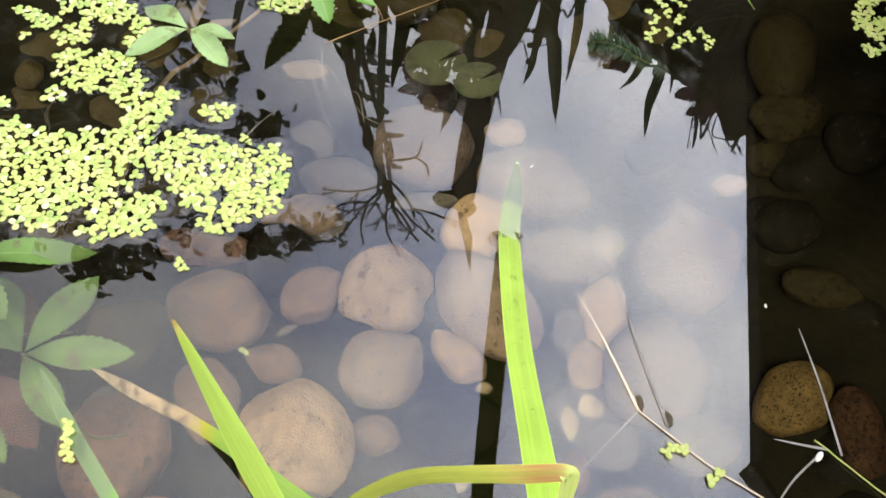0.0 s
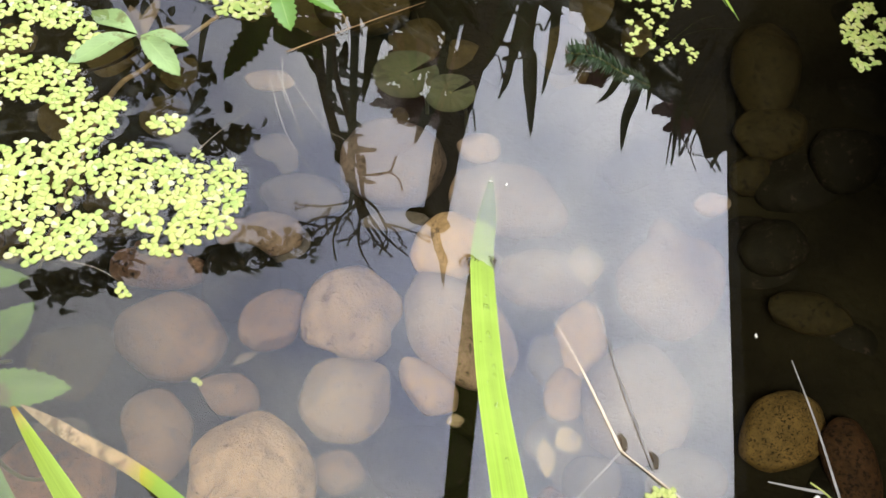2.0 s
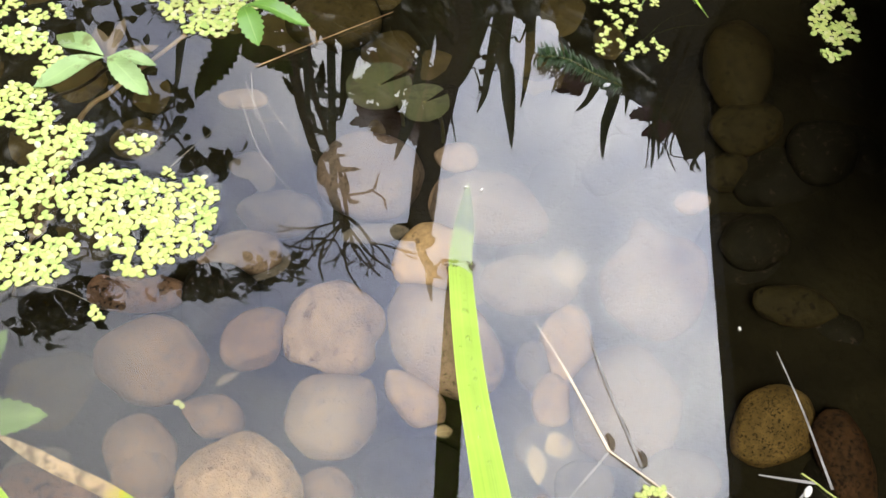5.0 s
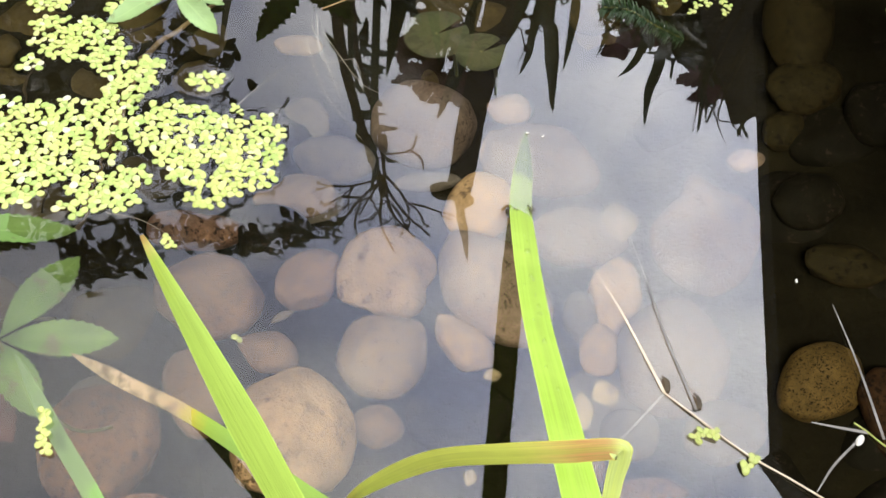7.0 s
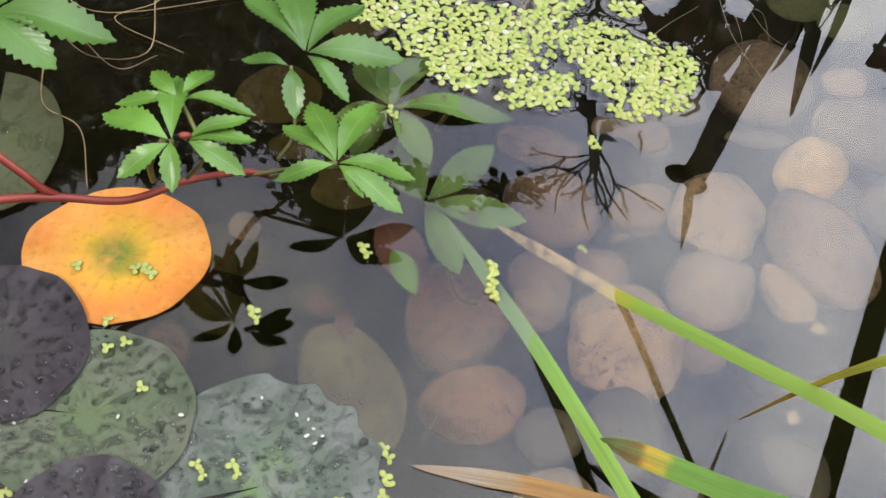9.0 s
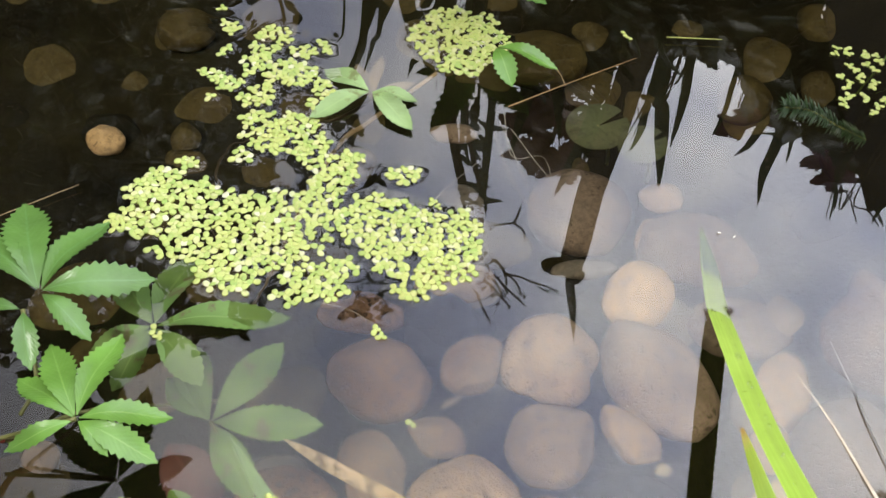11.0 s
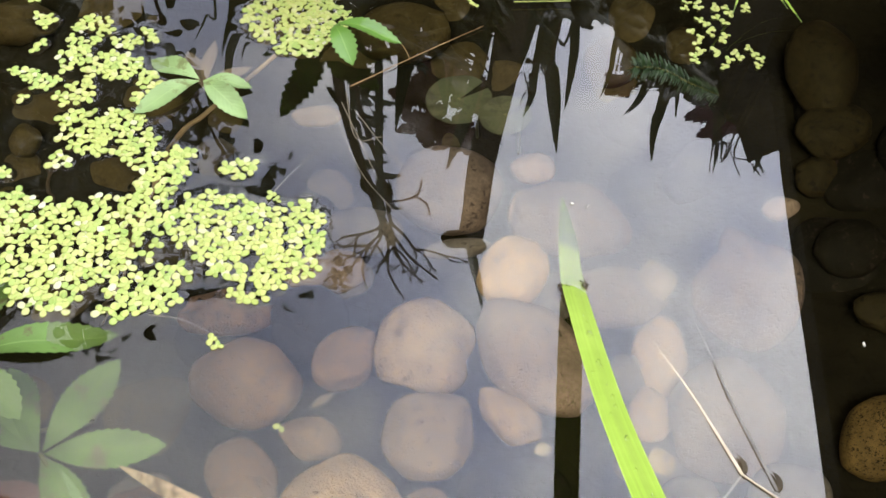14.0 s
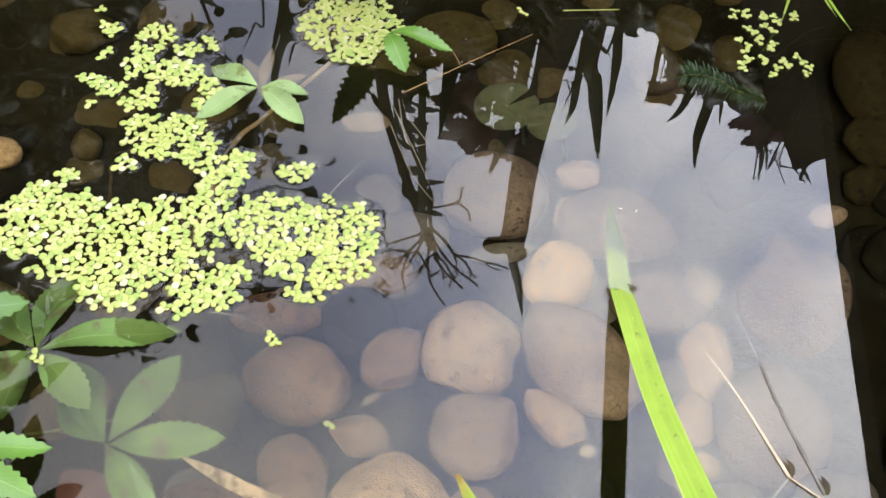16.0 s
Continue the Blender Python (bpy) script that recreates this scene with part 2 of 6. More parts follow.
def blade_paint(name, base, stops, rough=0.35, through=0.10, streak=0.3):
    """Sword leaf: v runs from the tip (0) to the foot (1)."""
    s = Nodes(name, rough, Specular_IOR_Level=0.3)
    u, v, _ = s.split(s.coord.outputs["UV"])
    wob = s.math("ADD", v, s.math("MULTIPLY", s.math("SUBTRACT", s.noise(60, 3), 0.5), 0.05))
    col = s.ramp(wob, *stops) if stops else base
    lines = s.streaks(22, 5)
    col = s.mix(s.ramp(lines, (0.36, streak), (0.55, 0.0)), col, tone(base, 0.5))
    col = s.mix(s.ramp(s.streaks(14, 9), (0.52, 0.0), (0.70, streak)), col, tone(base, 1.3))
    col = s.mix(s.ramp(s.math("ABSOLUTE", s.math("SUBTRACT", u, 0.5)), (0.445, 0.0), (0.485, 0.6)), col, tone(base, 1.5))
    band = s.math("ADD", u, s.math("MULTIPLY", s.math("SUBTRACT", s.noise(25, 2), 0.5), 0.25))
    col = s.mix(s.ramp(band, (0.22, 0.0), (0.36, 0.32), (0.52, 0.30), (0.62, 0.0)), col, tone(base, 0.72))
    col = s.mix(s.math("MULTIPLY", s.ramp(s.noise(35, 4), (0.45, 0.0), (0.75, 1.0)), 0.35), col, tone(base, 1.35))
    s.relief(lines, 0.3, 0.0006)
    if stops:
        s.thin(col, through)
    return s.paint(col)


LIME = (0.415, 0.585, 0.10)
# near-black stops below 0.19 paint the sunk tip's dimming under water
BLADE = blade_paint("fresh_blade", LIME, ((0.0, (0.50, 0.50, 0.26)), (0.025, (0.03, 0.07, 0.025)), (0.17, (0.04, 0.09, 0.03)), (0.19, LIME), (0.6, (0.36, 0.56, 0.06)), (1.0, (0.36, 0.55, 0.05))))
BLADE_YELLOW = blade_paint("yellow_tipped_blade", (0.34, 0.48, 0.08), ((0.0, (0.40, 0.20, 0.06)), (0.012, (0.52, 0.44, 0.12)), (0.035, (0.36, 0.48, 0.06)), (0.10, (0.34, 0.49, 0.08)), (1.0, (0.34, 0.49, 0.07))))
BLADE_SINGED = blade_paint("singed_tip_blade", (0.15, 0.30, 0.045), ((0.0, (0.04, 0.025, 0.015)), (0.035, (0.12, 0.06, 0.025)), (0.075, (0.22, 0.10, 0.035)), (0.088, (0.65, 0.38, 0.04)), (0.118, (0.55, 0.42, 0.05)), (0.135, (0.15, 0.31, 0.045)), (1.0, (0.14, 0.30, 0.04))), 0.55, streak=0.5)
s = Nodes("withered_tip_blade", 0.6)
u, v, _ = s.split(s.coord.outputs["UV"])
wob = s.math("ADD", v, s.math("MULTIPLY", s.math("SUBTRACT", s.noise(90, 4), 0.5), 0.035))
col = s.ramp(wob, (0.0, (0.50, 0.38, 0.25)), (0.14, (0.66, 0.48, 0.30)), (0.25, (0.56, 0.38, 0.19)), (0.272, (0.60, 0.48, 0.06)), (0.31, (0.36, 0.53, 0.07)), (0.35, (0.34, 0.55, 0.10)), (1.0, LIME))
blot = s.math("MULTIPLY", s.ramp(s.noise(130, 6, 0.75), (0.46, 0.0), (0.58, 0.85)), s.ramp(v, (0.255, 1.0), (0.28, 0.0)))
col = s.mix(blot, col, (0.11, 0.055, 0.028))
lines = s.streaks(20, 6)
col = s.mix(s.ramp(lines, (0.36, 0.3), (0.55, 0.0)), col, (0.25, 0.33, 0.06))
s.relief(lines, 0.3, 0.0008)
s.thin(col, 0.10)
BLADE_WITHERED = s.paint(col)
BLADE_DEAD = blade_paint("dead_blade", (0.40, 0.25, 0.11), ((0.0, (0.36, 0.34, 0.30)), (0.07, (0.46, 0.41, 0.35)), (0.115, (0.42, 0.33, 0.23)), (0.135, (0.48, 0.26, 0.09)), (1.0, (0.50, 0.28, 0.07))), 0.75, streak=0.75)
BLADE_BENT = blade_paint("bent_blade", (0.70, 0.82, 0.14), ((0.0, (0.25, 0.10, 0.03)), (0.05, (0.60, 0.28, 0.03)), (0.10, (0.85, 0.62, 0.08)), (0.18, (0.74, 0.85, 0.14)), (0.42, (0.78, 0.85, 0.16)), (0.48, (0.82, 0.66, 0.20)), (0.53, (0.75, 0.42, 0.16)), (0.57, (0.72, 0.44, 0.18)), (0.61, (0.66, 0.76, 0.28)), (1.0, LIME)), 0.4, 0.15)
BLADE_BLUE = blade_paint("blue_green_blade", (0.24, 0.40, 0.11), ((0.0, (0.24, 0.36, 0.19)), (0.26, (0.27, 0.42, 0.17)), (0.36, (0.26, 0.46, 0.08)), (1.0, LIME)))
# iris blade with its backlit shade put into a near-black green
BLADE_SILHOUETTE = blade_paint("silhouette_blade", (0.035, 0.055, 0.015), None)

s = Nodes("brown_stalk", 0.7)
STALK = s.paint(s.ramp(s.noise(60, 4), (0.3, (0.03, 0.022, 0.012)), (0.7, (0.09, 0.065, 0.03))))
s = Nodes("red_stem", 0.4)
s.relief(s.noise(200, 3), 0.3, 0.001)
RED_STEM = s.paint(s.ramp(s.noise(40, 4), (0.3, (0.20, 0.026, 0.018)), (0.75, (0.38, 0.085, 0.05))))
s = Nodes("straw", 0.6)
STRAW = s.paint(s.ramp(s.noise(80, 3), (0.3, (0.58, 0.47, 0.32)), (0.7, (0.78, 0.68, 0.52))))
s = Nodes("sunken_twig", 0.8)
TWIG = s.paint(s.ramp(s.noise(80, 4), (0.3, (0.30, 0.20, 0.10)), (0.7, (0.50, 0.38, 0.20))))
s = Nodes("orange_straw", 0.6)
STRAW_ORANGE = s.paint(s.ramp(s.noise(80, 3), (0.3, (0.30, 0.17, 0.06)), (0.7, (0.46, 0.30, 0.12))))
s = Nodes("grey_straw", 0.6)
STRAW_GREY = s.paint(s.ramp(s.noise(80, 3), (0.3, (0.15, 0.14, 0.125)), (0.7, (0.30, 0.29, 0.27))))
s = Nodes("olive_stem", 0.5)
STEM_GREEN = s.paint(s.ramp(s.noise(60, 3), (0.3, (0.10, 0.11, 0.03)), (0.7, (0.20, 0.20, 0.06))))
s = Nodes("lime_stalk", 0.5)
STEM_LIME = s.paint(s.ramp(s.noise(60, 3), (0.3, (0.30, 0.36, 0.07)), (0.7, (0.45, 0.48, 0.12))))
s = Nodes("white_husk", 0.7)
HUSK = s.paint(s.ramp(s.noise(300, 2), (0.3, (0.6, 0.58, 0.5)), (0.7, (0.85, 0.84, 0.78))))
s = Nodes("root_thread", 0.6)
ROOT = s.paint((0.55, 0.50, 0.42))

s = Nodes("duckweed_green", 0.6)
col = s.ramp(s.island(), (0.0, (0.31, 0.45, 0.115)), (0.3, (0.42, 0.525, 0.15)), (0.75, (0.50, 0.56, 0.185)), (0.94, (0.56, 0.59, 0.28)), (1.0, (0.68, 0.66, 0.52)))
col = s.mix(s.ramp(s.noise(11, 3), (0.35, 0.0), (0.65, 0.5)), col, (0.50, 0.51, 0.14))
col = s.mix(s.ramp(s.noise(900, 2), (0.5, 0.0), (0.75, 0.3)), col, (0.30, 0.40, 0.10))
s.bsdf.inputs["Subsurface Weight"].default_value = 0.25
s.bsdf.inputs["Subsurface Radius"].default_value = (0.001, 0.0015, 0.0005)
s.relief(s.noise(700, 2), 0.35, 0.0006)
DUCKWEED = s.paint(col)

s = Nodes("water_drop", 0.0, IOR=1.333, Transmission_Weight=1.0)
DROP = s.paint((1.0, 1.0, 1.0))


def pad_paint(name, rim, heart, core, patches, rough=0.3, stains=0.7):
    s = Nodes(name, rough)
    u, v, _ = s.split(s.coord.outputs["UV"])  # u: from the heart outwards, v: round it
    out = s.math("ADD", u, s.math("MULTIPLY", s.math("SUBTRACT", s.noise(35, 4), 0.5), 0.35))
    col = s.ramp(out, (0.0, core), (0.12, core), (0.38, heart), (0.8, rim), (1.0, tone(rim, 0.85)))
    rays = s.math("SINE", s.math("MULTIPLY", v, 125.0))
    col = s.mix(s.math("MULTIPLY", s.ramp(rays, (0.8, 0.0), (1.0, 0.6)), 0.12), col, tone(heart, 1.3))
    col = s.mix(s.ramp(s.noise(28, 6, 0.65), (0.46, 0.0), (0.62, 0.85)), col, patches)
    col = s.mix(s.ramp(s.noise(60, 5, 0.7, warp=0.8), (0.51, 0.0), (0.58, stains)), col, tone(rim, 0.6))
    col = s.mix(s.ramp(s.noise(260, 2), (0.55, 0.0), (0.75, 0.35)), col, tone(rim, 0.5))
    s.relief(s.math("ADD", s.math("MULTIPLY", rays, 0.15), s.noise(90, 3)), 0.25, 0.001)
    return s.paint(col)


PAD_ORANGE = pad_paint("yellowed_pad", (0.74, 0.26, 0.045), (0.74, 0.42, 0.03), (0.10, 0.20, 0.02), (0.76, 0.36, 0.07), 0.3, 0.06)
PAD_PURPLE = pad_paint("purple_brown_pad", (0.050, 0.041, 0.045), (0.056, 0.047, 0.049), (0.060, 0.055, 0.048), (0.066, 0.056, 0.061), 0.30)
PAD_GREEN = pad_paint("green_pad", (0.10, 0.130, 0.072), (0.105, 0.14, 0.07), (0.115, 0.16, 0.07), (0.135, 0.145, 0.10), 0.36)
# darker olive copy of the green pad; the hedge's shade is in its colour
PAD_OLIVE = pad_paint("shaded_olive_pad", (0.075, 0.085, 0.036), (0.08, 0.10, 0.04), (0.09, 0.11, 0.045), (0.10, 0.10, 0.055), 0.42)
PAD_GREY = pad_paint("weathered_pad", (0.105, 0.130, 0.10), (0.10, 0.14, 0.09), (0.13, 0.21, 0.07), (0.18, 0.195, 0.175), 0.36)
PAD_SUNK = pad_paint("sunken_pad", (0.055, 0.066, 0.02), (0.065, 0.078, 0.024), (0.07, 0.085, 0.028), (0.075, 0.078, 0.03), 0.6)


# ---- building helpers ----
def link(name, bm, material, parent=None, label="", smooth=True):
    mesh = bpy.data.meshes.new(name)
    bm.normal_update()
    bm.to_mesh(mesh)
    bm.free()
    mesh.materials.append(material)
    if smooth:
        mesh.polygons.foreach_set("use_smooth", [True] * len(mesh.polygons))
    ob = new(name, mesh)
    if parent:
        ob.parent = parent
        ob.matrix_parent_inverse = parent.matrix_basis.inverted()
    if label:
        tagged(ob, label)
    return ob


def part(name, bm, material, parent, label="", smooth=True):
    return link(name, bm, material, parent, label, smooth)


def base(name, at, label, category, group="", kind=""):
    ob = new(name)
    ob.location = at
    ob.empty_display_size = 0.02
    ob.matrix_basis = Matrix.Translation(at)
    return tagged(ob, label, category, group, kind)


def spline(points, count):
    """Even samples along a smooth line through the points."""
    p = [Vector(q) for q in points]
    p = [2 * p[0] - p[1]] + p + [2 * p[-1] - p[-2]]
    out = []
    for n in range(count + 1):
        x = n / count * (len(p) - 3)
        i = min(int(x), len(p) - 4)
        a, b, c, d = p[i : i + 4]
        k = x - i
        out.append(0.5 * ((2 * b) + (c - a) * k + (2 * a - 5 * b + 4 * c - d) * k * k + (3 * b - a - 3 * c + d) * k**3))
    return out


def tube(points, radius, count=16, sides=7, bm=None, end=None):
    """A round stem along points, from radius to end."""
    bm = bm or bmesh.new()
    line = spline(points, count)
    end = radius if end is None else end
    rings = []
    for n, c in enumerate(line):
        t = (line[min(n + 1, count)] - line[max(n - 1, 0)]).normalized()
        side = t.cross(Vector((0.31, 0.17, 0.93))).normalized()
        up = side.cross(t)
        r = radius + (end - radius) * n / count
        rings.append([bm.verts.new(c + r * (math.cos(a) * side + math.sin(a) * up)) for a in (2 * math.pi * k / sides for k in range(sides))])
    for a, b in zip(rings, rings[1:]):
        for k in range(sides):
            bm.faces.new((a[k], a[(k + 1) % sides], b[(k + 1) % sides], b[k]))
    bm.faces.new(rings[0][::-1])
    bm.faces.new(rings[-1])
    return bm


def sword(points, width, facing=(0, -0.4, 1), count=40, tip=0.25, keel=0.14, bm=None, foot=1.0, thick=0.08, wave=0.0):
    """A sword leaf from its tip to its foot: lens-shaped across, keeled along the middle, with sharp edges."""
    bm = bm or bmesh.new()
    uv = bm.loops.layers.uv.verify()
    line = spline(points, count)
    face = Vector(facing)
    rows = []
    for n, c in enumerate(line):
        s = n / count
        t = (line[min(n + 1, count)] - line[max(n - 1, 0)]).normalized()
        side = t.cross(face).normalized()
        up = side.cross(t)
        w = 0.5 * width * (min(1.0, s / tip) ** 0.75 * (1 - 0.1 * s) + (foot - 1) * max(0, s - 0.5)) + 0.0003
        c = c + side * wave * width * math.sin(9 * s)
        above = [(-1, 0), (-0.5, keel * 0.6), (0, keel), (0.5, keel * 0.6), (1, 0)]
        below = [(x, z - (0 if abs(x) == 1 else thick * (2 - abs(x)))) for x, z in reversed(above)]
        rows.append([[(bm.verts.new(c + side * w * x + up * w * z), (x + 1) / 2, s) for x, z in skin] for skin in (above, below)])
    for a, b in zip(rows, rows[1:]):
        for near_skin, next_skin in zip(a, b):
            for k in range(4):
                quad = (near_skin[k], near_skin[k + 1], next_skin[k + 1], next_skin[k])
                f = bm.faces.new([q[0] for q in quad])
                for loop, q in zip(f.loops, quad):
                    loop[uv].uv = (q[1], q[2])
    foot_ring = rows[-1][0] + rows[-1][1][1:-1]
    bm.faces.new([q[0] for q in foot_ring])
    return bm


def leaflet(length, width, teeth=11, sag=0.15, fold=0.25, bm=None, m=None, jag=0.15, fat=0.95, full=0.8):
    """A saw-edged leaflet along +x from the origin, folded along its middle rib; with thickness."""
    bm = bm or bmesh.new()
    m = m or Matrix()
    uv = bm.loops.layers.uv.verify()
    steps = teeth * 2
    rows = []
    for n in range(steps + 1):
        s = n / steps
        w = 0.52 * width * math.sin(math.pi * min(1, s**fat)) ** full if 0 < s < 1 else 0.0
        w = max(w, 0.02 * width)
        bite = jag * min(1.0, 0.25 + 1.6 * s)  # the teeth grow towards the tip
        saw = 1 + (bite if n % 2 == 0 else -bite)
        z = -sag * length * s * s + 0.06 * length * math.sin(5 * s)
        ahead = 0.35 * length / steps if n % 2 == 0 else 0
        row = []
        for x in (-1, -0.5, 0, 0.5, 1):
            k = saw if abs(x) == 1 else 1
            row.append((Vector((s * length + (ahead if abs(x) == 1 else 0), x * w * k, z + fold * w * abs(x))), (x + 1) / 2, s))
        rows.append(row)
    for lift, flip in ((0.0, False), (-0.0005, True)):
        made = [[(bm.verts.new(m @ (p + Vector((0, 0, lift)))), a, b) for p, a, b in row] for row in rows]
        for a, b in zip(made, made[1:]):
            for k in range(4):
                quad = (a[k], a[k + 1], b[k + 1], b[k])
                quad = quad[::-1] if not flip else quad
                f = bm.faces.new([q[0] for q in quad])
                for loop, q in zip(f.loops, quad):
                    loop[uv].uv = (q[1], q[2])
    return bm


def palm_leaf(at, turn, leaflets, material, label, tilt=(0, 0), stalk=None, seed=0, stalk_paint=None, name="palmate_leaf", group="palmate leaves", stalk_r=0.0013, sag=0.15, jag=0.12):
    """A hand-shaped leaf: (angle, length, width) for each leaflet round the middle."""
    rnd = random.Random(seed)
    top = base(name, at, label, "leaf", group)
    lie = pose(*at, tilt[0], tilt[1], turn)
    for angle, length, width in leaflets:
        m = lie @ pose(0, 0, 0, 0, 0, angle) @ pose(0.002, 0, rnd.uniform(-0.001, 0.001), rnd.uniform(-14, 14), rnd.uniform(-9, 5), 0)
        part("leaflet", leaflet(length, width, 6 + int(length * 110), sag * rnd.uniform(0.6, 1.4), rnd.uniform(0.16, 0.36), m=m, jag=jag, fat=1.2), material, top)
    if stalk:
        part("petiole", tube([at, *stalk], stalk_r, 18, 7), stalk_paint or STEM_GREEN, top)
    return top


def stone(x, y, z, rx, ry, rz, turn, kind, lobes=()):
    """A water-worn cobble: a sphere pressed to size, with worn flats, and lobes (heading, reach, spread) where it bulges or is chipped."""
    rnd = random.Random(int((x * 7 + y * 13) * 1000))
    bm = bmesh.new()
    bmesh.ops.create_icosphere(bm, subdivisions=4, radius=1.0)
    off = Vector((rnd.uniform(0, 50), rnd.uniform(0, 50), rnd.uniform(0, 50)))
    coarse = 0.16 if kind in ("rough", "cream", "pink") else 0.11
    cuts = [(Vector((rnd.uniform(-1, 1), rnd.uniform(-1, 1), rnd.uniform(-0.3, 1))).normalized(), rnd.uniform(0.78, 0.93)) for _ in range(7)]
    for v in bm.verts:
        d = v.co.normalized()
        k = 1.03 + coarse * noise.noise(d * 1.1 + off) + 0.05 * noise.noise(d * 2.6 + off) + 0.012 * noise.noise(d * 9 + off)
        for way, reach in cuts:
            over = d.dot(way) * k - reach
            if over > 0:
                k -= 0.55 * over
        if lobes:
            heading = math.atan2(d.y * ry, d.x * rx) + radians(turn)
            flat = math.hypot(d.x, d.y)
            for at, reach, spread in lobes:
                gap = (heading - radians(at) + math.pi) % (2 * math.pi) - math.pi
                k += reach * flat * math.exp(-((gap / spread) ** 2))
        if kind in ("rough", "cream"):
            k += 0.03 * noise.noise(d * 6 + off) + 0.022 * noise.noise(d * 14 + off)
            k -= 0.045 * max(0.0, 1 - abs(noise.noise(d * 2.2 - off)) * 9)
        v.co = Vector((d.x * rx * k, d.y * ry * k, d.z * rz * k))
    ob = link("stone", bm, STONE[kind])
    ob.matrix_basis = pose(x, y, z, rnd.uniform(-4, 4), rnd.uniform(-4, 4), turn)
    return tagged(ob, STONE_WORDS[kind], "stone", "stones on the pond bed")


STONE_WORDS = {
    "brown": "smooth brown cobble under water on the pond bed",
    "cream": "lumpy cream cobble with cracks under water",
    "tan": "rounded tan cobble under water on the pond bed",
    "rough": "large rough pale sandstone rock under the water",
    "redbrown": "reddish brown cobble under water on the pond bed",
    "spotred": "reddish pitted cobble under water on the pond bed",
    "olive": "large pale olive cobble under the water",
    "orange": "pale orange rounded cobble under the water",
    "grey": "grey cobble under water on the pond bed",
    "pink": "pale pinkish cobble under water on the pond bed",
    "spot": "small cream cobble with brown spots under water",
    "dark": "dark grey cobble with shade put into its near-black colour",
    "amber": "blotched amber cobble coloured dark for the shade under the ledge",
    "rust": "black-speckled reddish-brown cobble coloured dark for the shade under the ledge",
    "silted": "olive-brown cobble under a coat of silt",
    "gold": "golden cobble with dark speckles in shaded water",
}


def box(x0, x1, y0, y1, z0, z1, bm=None, round_=0.0):
    bm = bm or bmesh.new()
    m = Matrix.LocRotScale(((x0 + x1) / 2, (y0 + y1) / 2, (z0 + z1) / 2), None, (x1 - x0, y1 - y0, z1 - z0))
    made = bmesh.ops.create_cube(bm, size=1.0, matrix=m)
    if round_:
        edges = list({e for v in made["verts"] for e in v.link_edges})
        bmesh.ops.bevel(bm, geom=edges, offset=round_, segments=2, affect="EDGES", profile=0.5)
    return bm


# ---- the pond: bed, water, banks, walls ----
POND = (-0.95, 0.62, -0.75, 1.02)  # x0, x1, y0, y1


def bed_height(x, y):
    """The bed falls from the near and side shelves to the middle."""
    near = max(0.0, min(1.0, (y + 0.1) / 0.75))
    side = max(0.0, min(1.0, (0.36 - x) / 0.2))
    return -0.2 - 0.16 * near * (0.15 + 0.85 * side)


bm = bmesh.new()
nx, ny = 64, 72
grid = []
for j in range(ny + 1):
    row = []
    for i in range(nx + 1):
        x = POND[0] + (POND[1] - POND[0]) * i / nx
        y = POND[2] + (POND[3] - POND[2]) * j / ny
        z = bed_height(x, y) + 0.008 * noise.noise((x * 9, y * 9, 0)) + 0.006 * noise.noise((x * 40, y * 40, 2))
        row.append(bm.verts.new((x, y, z)))
    grid.append(row)
for j in range(ny):
    for i in range(nx):
        bm.faces.new((grid[j][i], grid[j][i + 1], grid[j + 1][i + 1], grid[j + 1][i]))
tagged(link("pond_bed", bm, MUD), "dark silty pond bed under the stones", "pond bed", kind="structure")

bm = bmesh.new()
x0, x1, y0, y1 = POND
ring_in = [(x0, y0), (x1, y0), (x1, y1), (x0, y1)]
low = [bm.verts.new((x, y, -0.5)) for x, y in ring_in]
top = [bm.verts.new((x, y, 0.05)) for x, y in ring_in]
for k in range(4):
    bm.faces.new((low[k], top[k], top[(k + 1) % 4], low[(k + 1) % 4]))
tagged(link("pond_side", bm, MUD, smooth=False), "dark silted sides of the pond", "pond side", kind="structure")

bm = bmesh.new()
lip = [bm.verts.new((x, y, 0.05)) for x, y in ring_in]
far = [bm.verts.new((x, y, 0.05)) for x, y in ((-900, -900), (900, -900), (900, 900), (-900, 900))]
for k in range(4):
    bm.faces.new((lip[k], far[k], far[(k + 1) % 4], lip[(k + 1) % 4]))
bm.normal_update()
tagged(link("ground", bm, SOIL, smooth=False), "dark damp garden soil round the pond", "ground", kind="structure")

# unseen walls, added to cut down the skylight that reaches the pond
for name, dims, mat, words in (
    ("wall_south", (-3.2, 3.2, -2.3, -2.0, 0.04, 3.4), MASONRY, "unseen plain wall added behind the pond to cut skylight"),
    ("wall_west", (-2.6, -2.3, -2.0, 3.6, 0.04, 2.0), HEDGE, "unseen plain green wall added beside the pond to cut skylight"),
    ("wall_east", (2.6, 2.9, -2.0, 3.6, 0.04, 1.5), HEDGE, "unseen plain green wall added beside the pond to cut skylight"),
    ("wall_north", (-2.3, 2.6, 3.6, 3.9, 0.04, 2.0), HEDGE, "unseen plain green wall added beyond the pond to cut skylight"),
):
    tagged(link(name, box(*dims), mat, smooth=False), words, "wall", kind="structure")

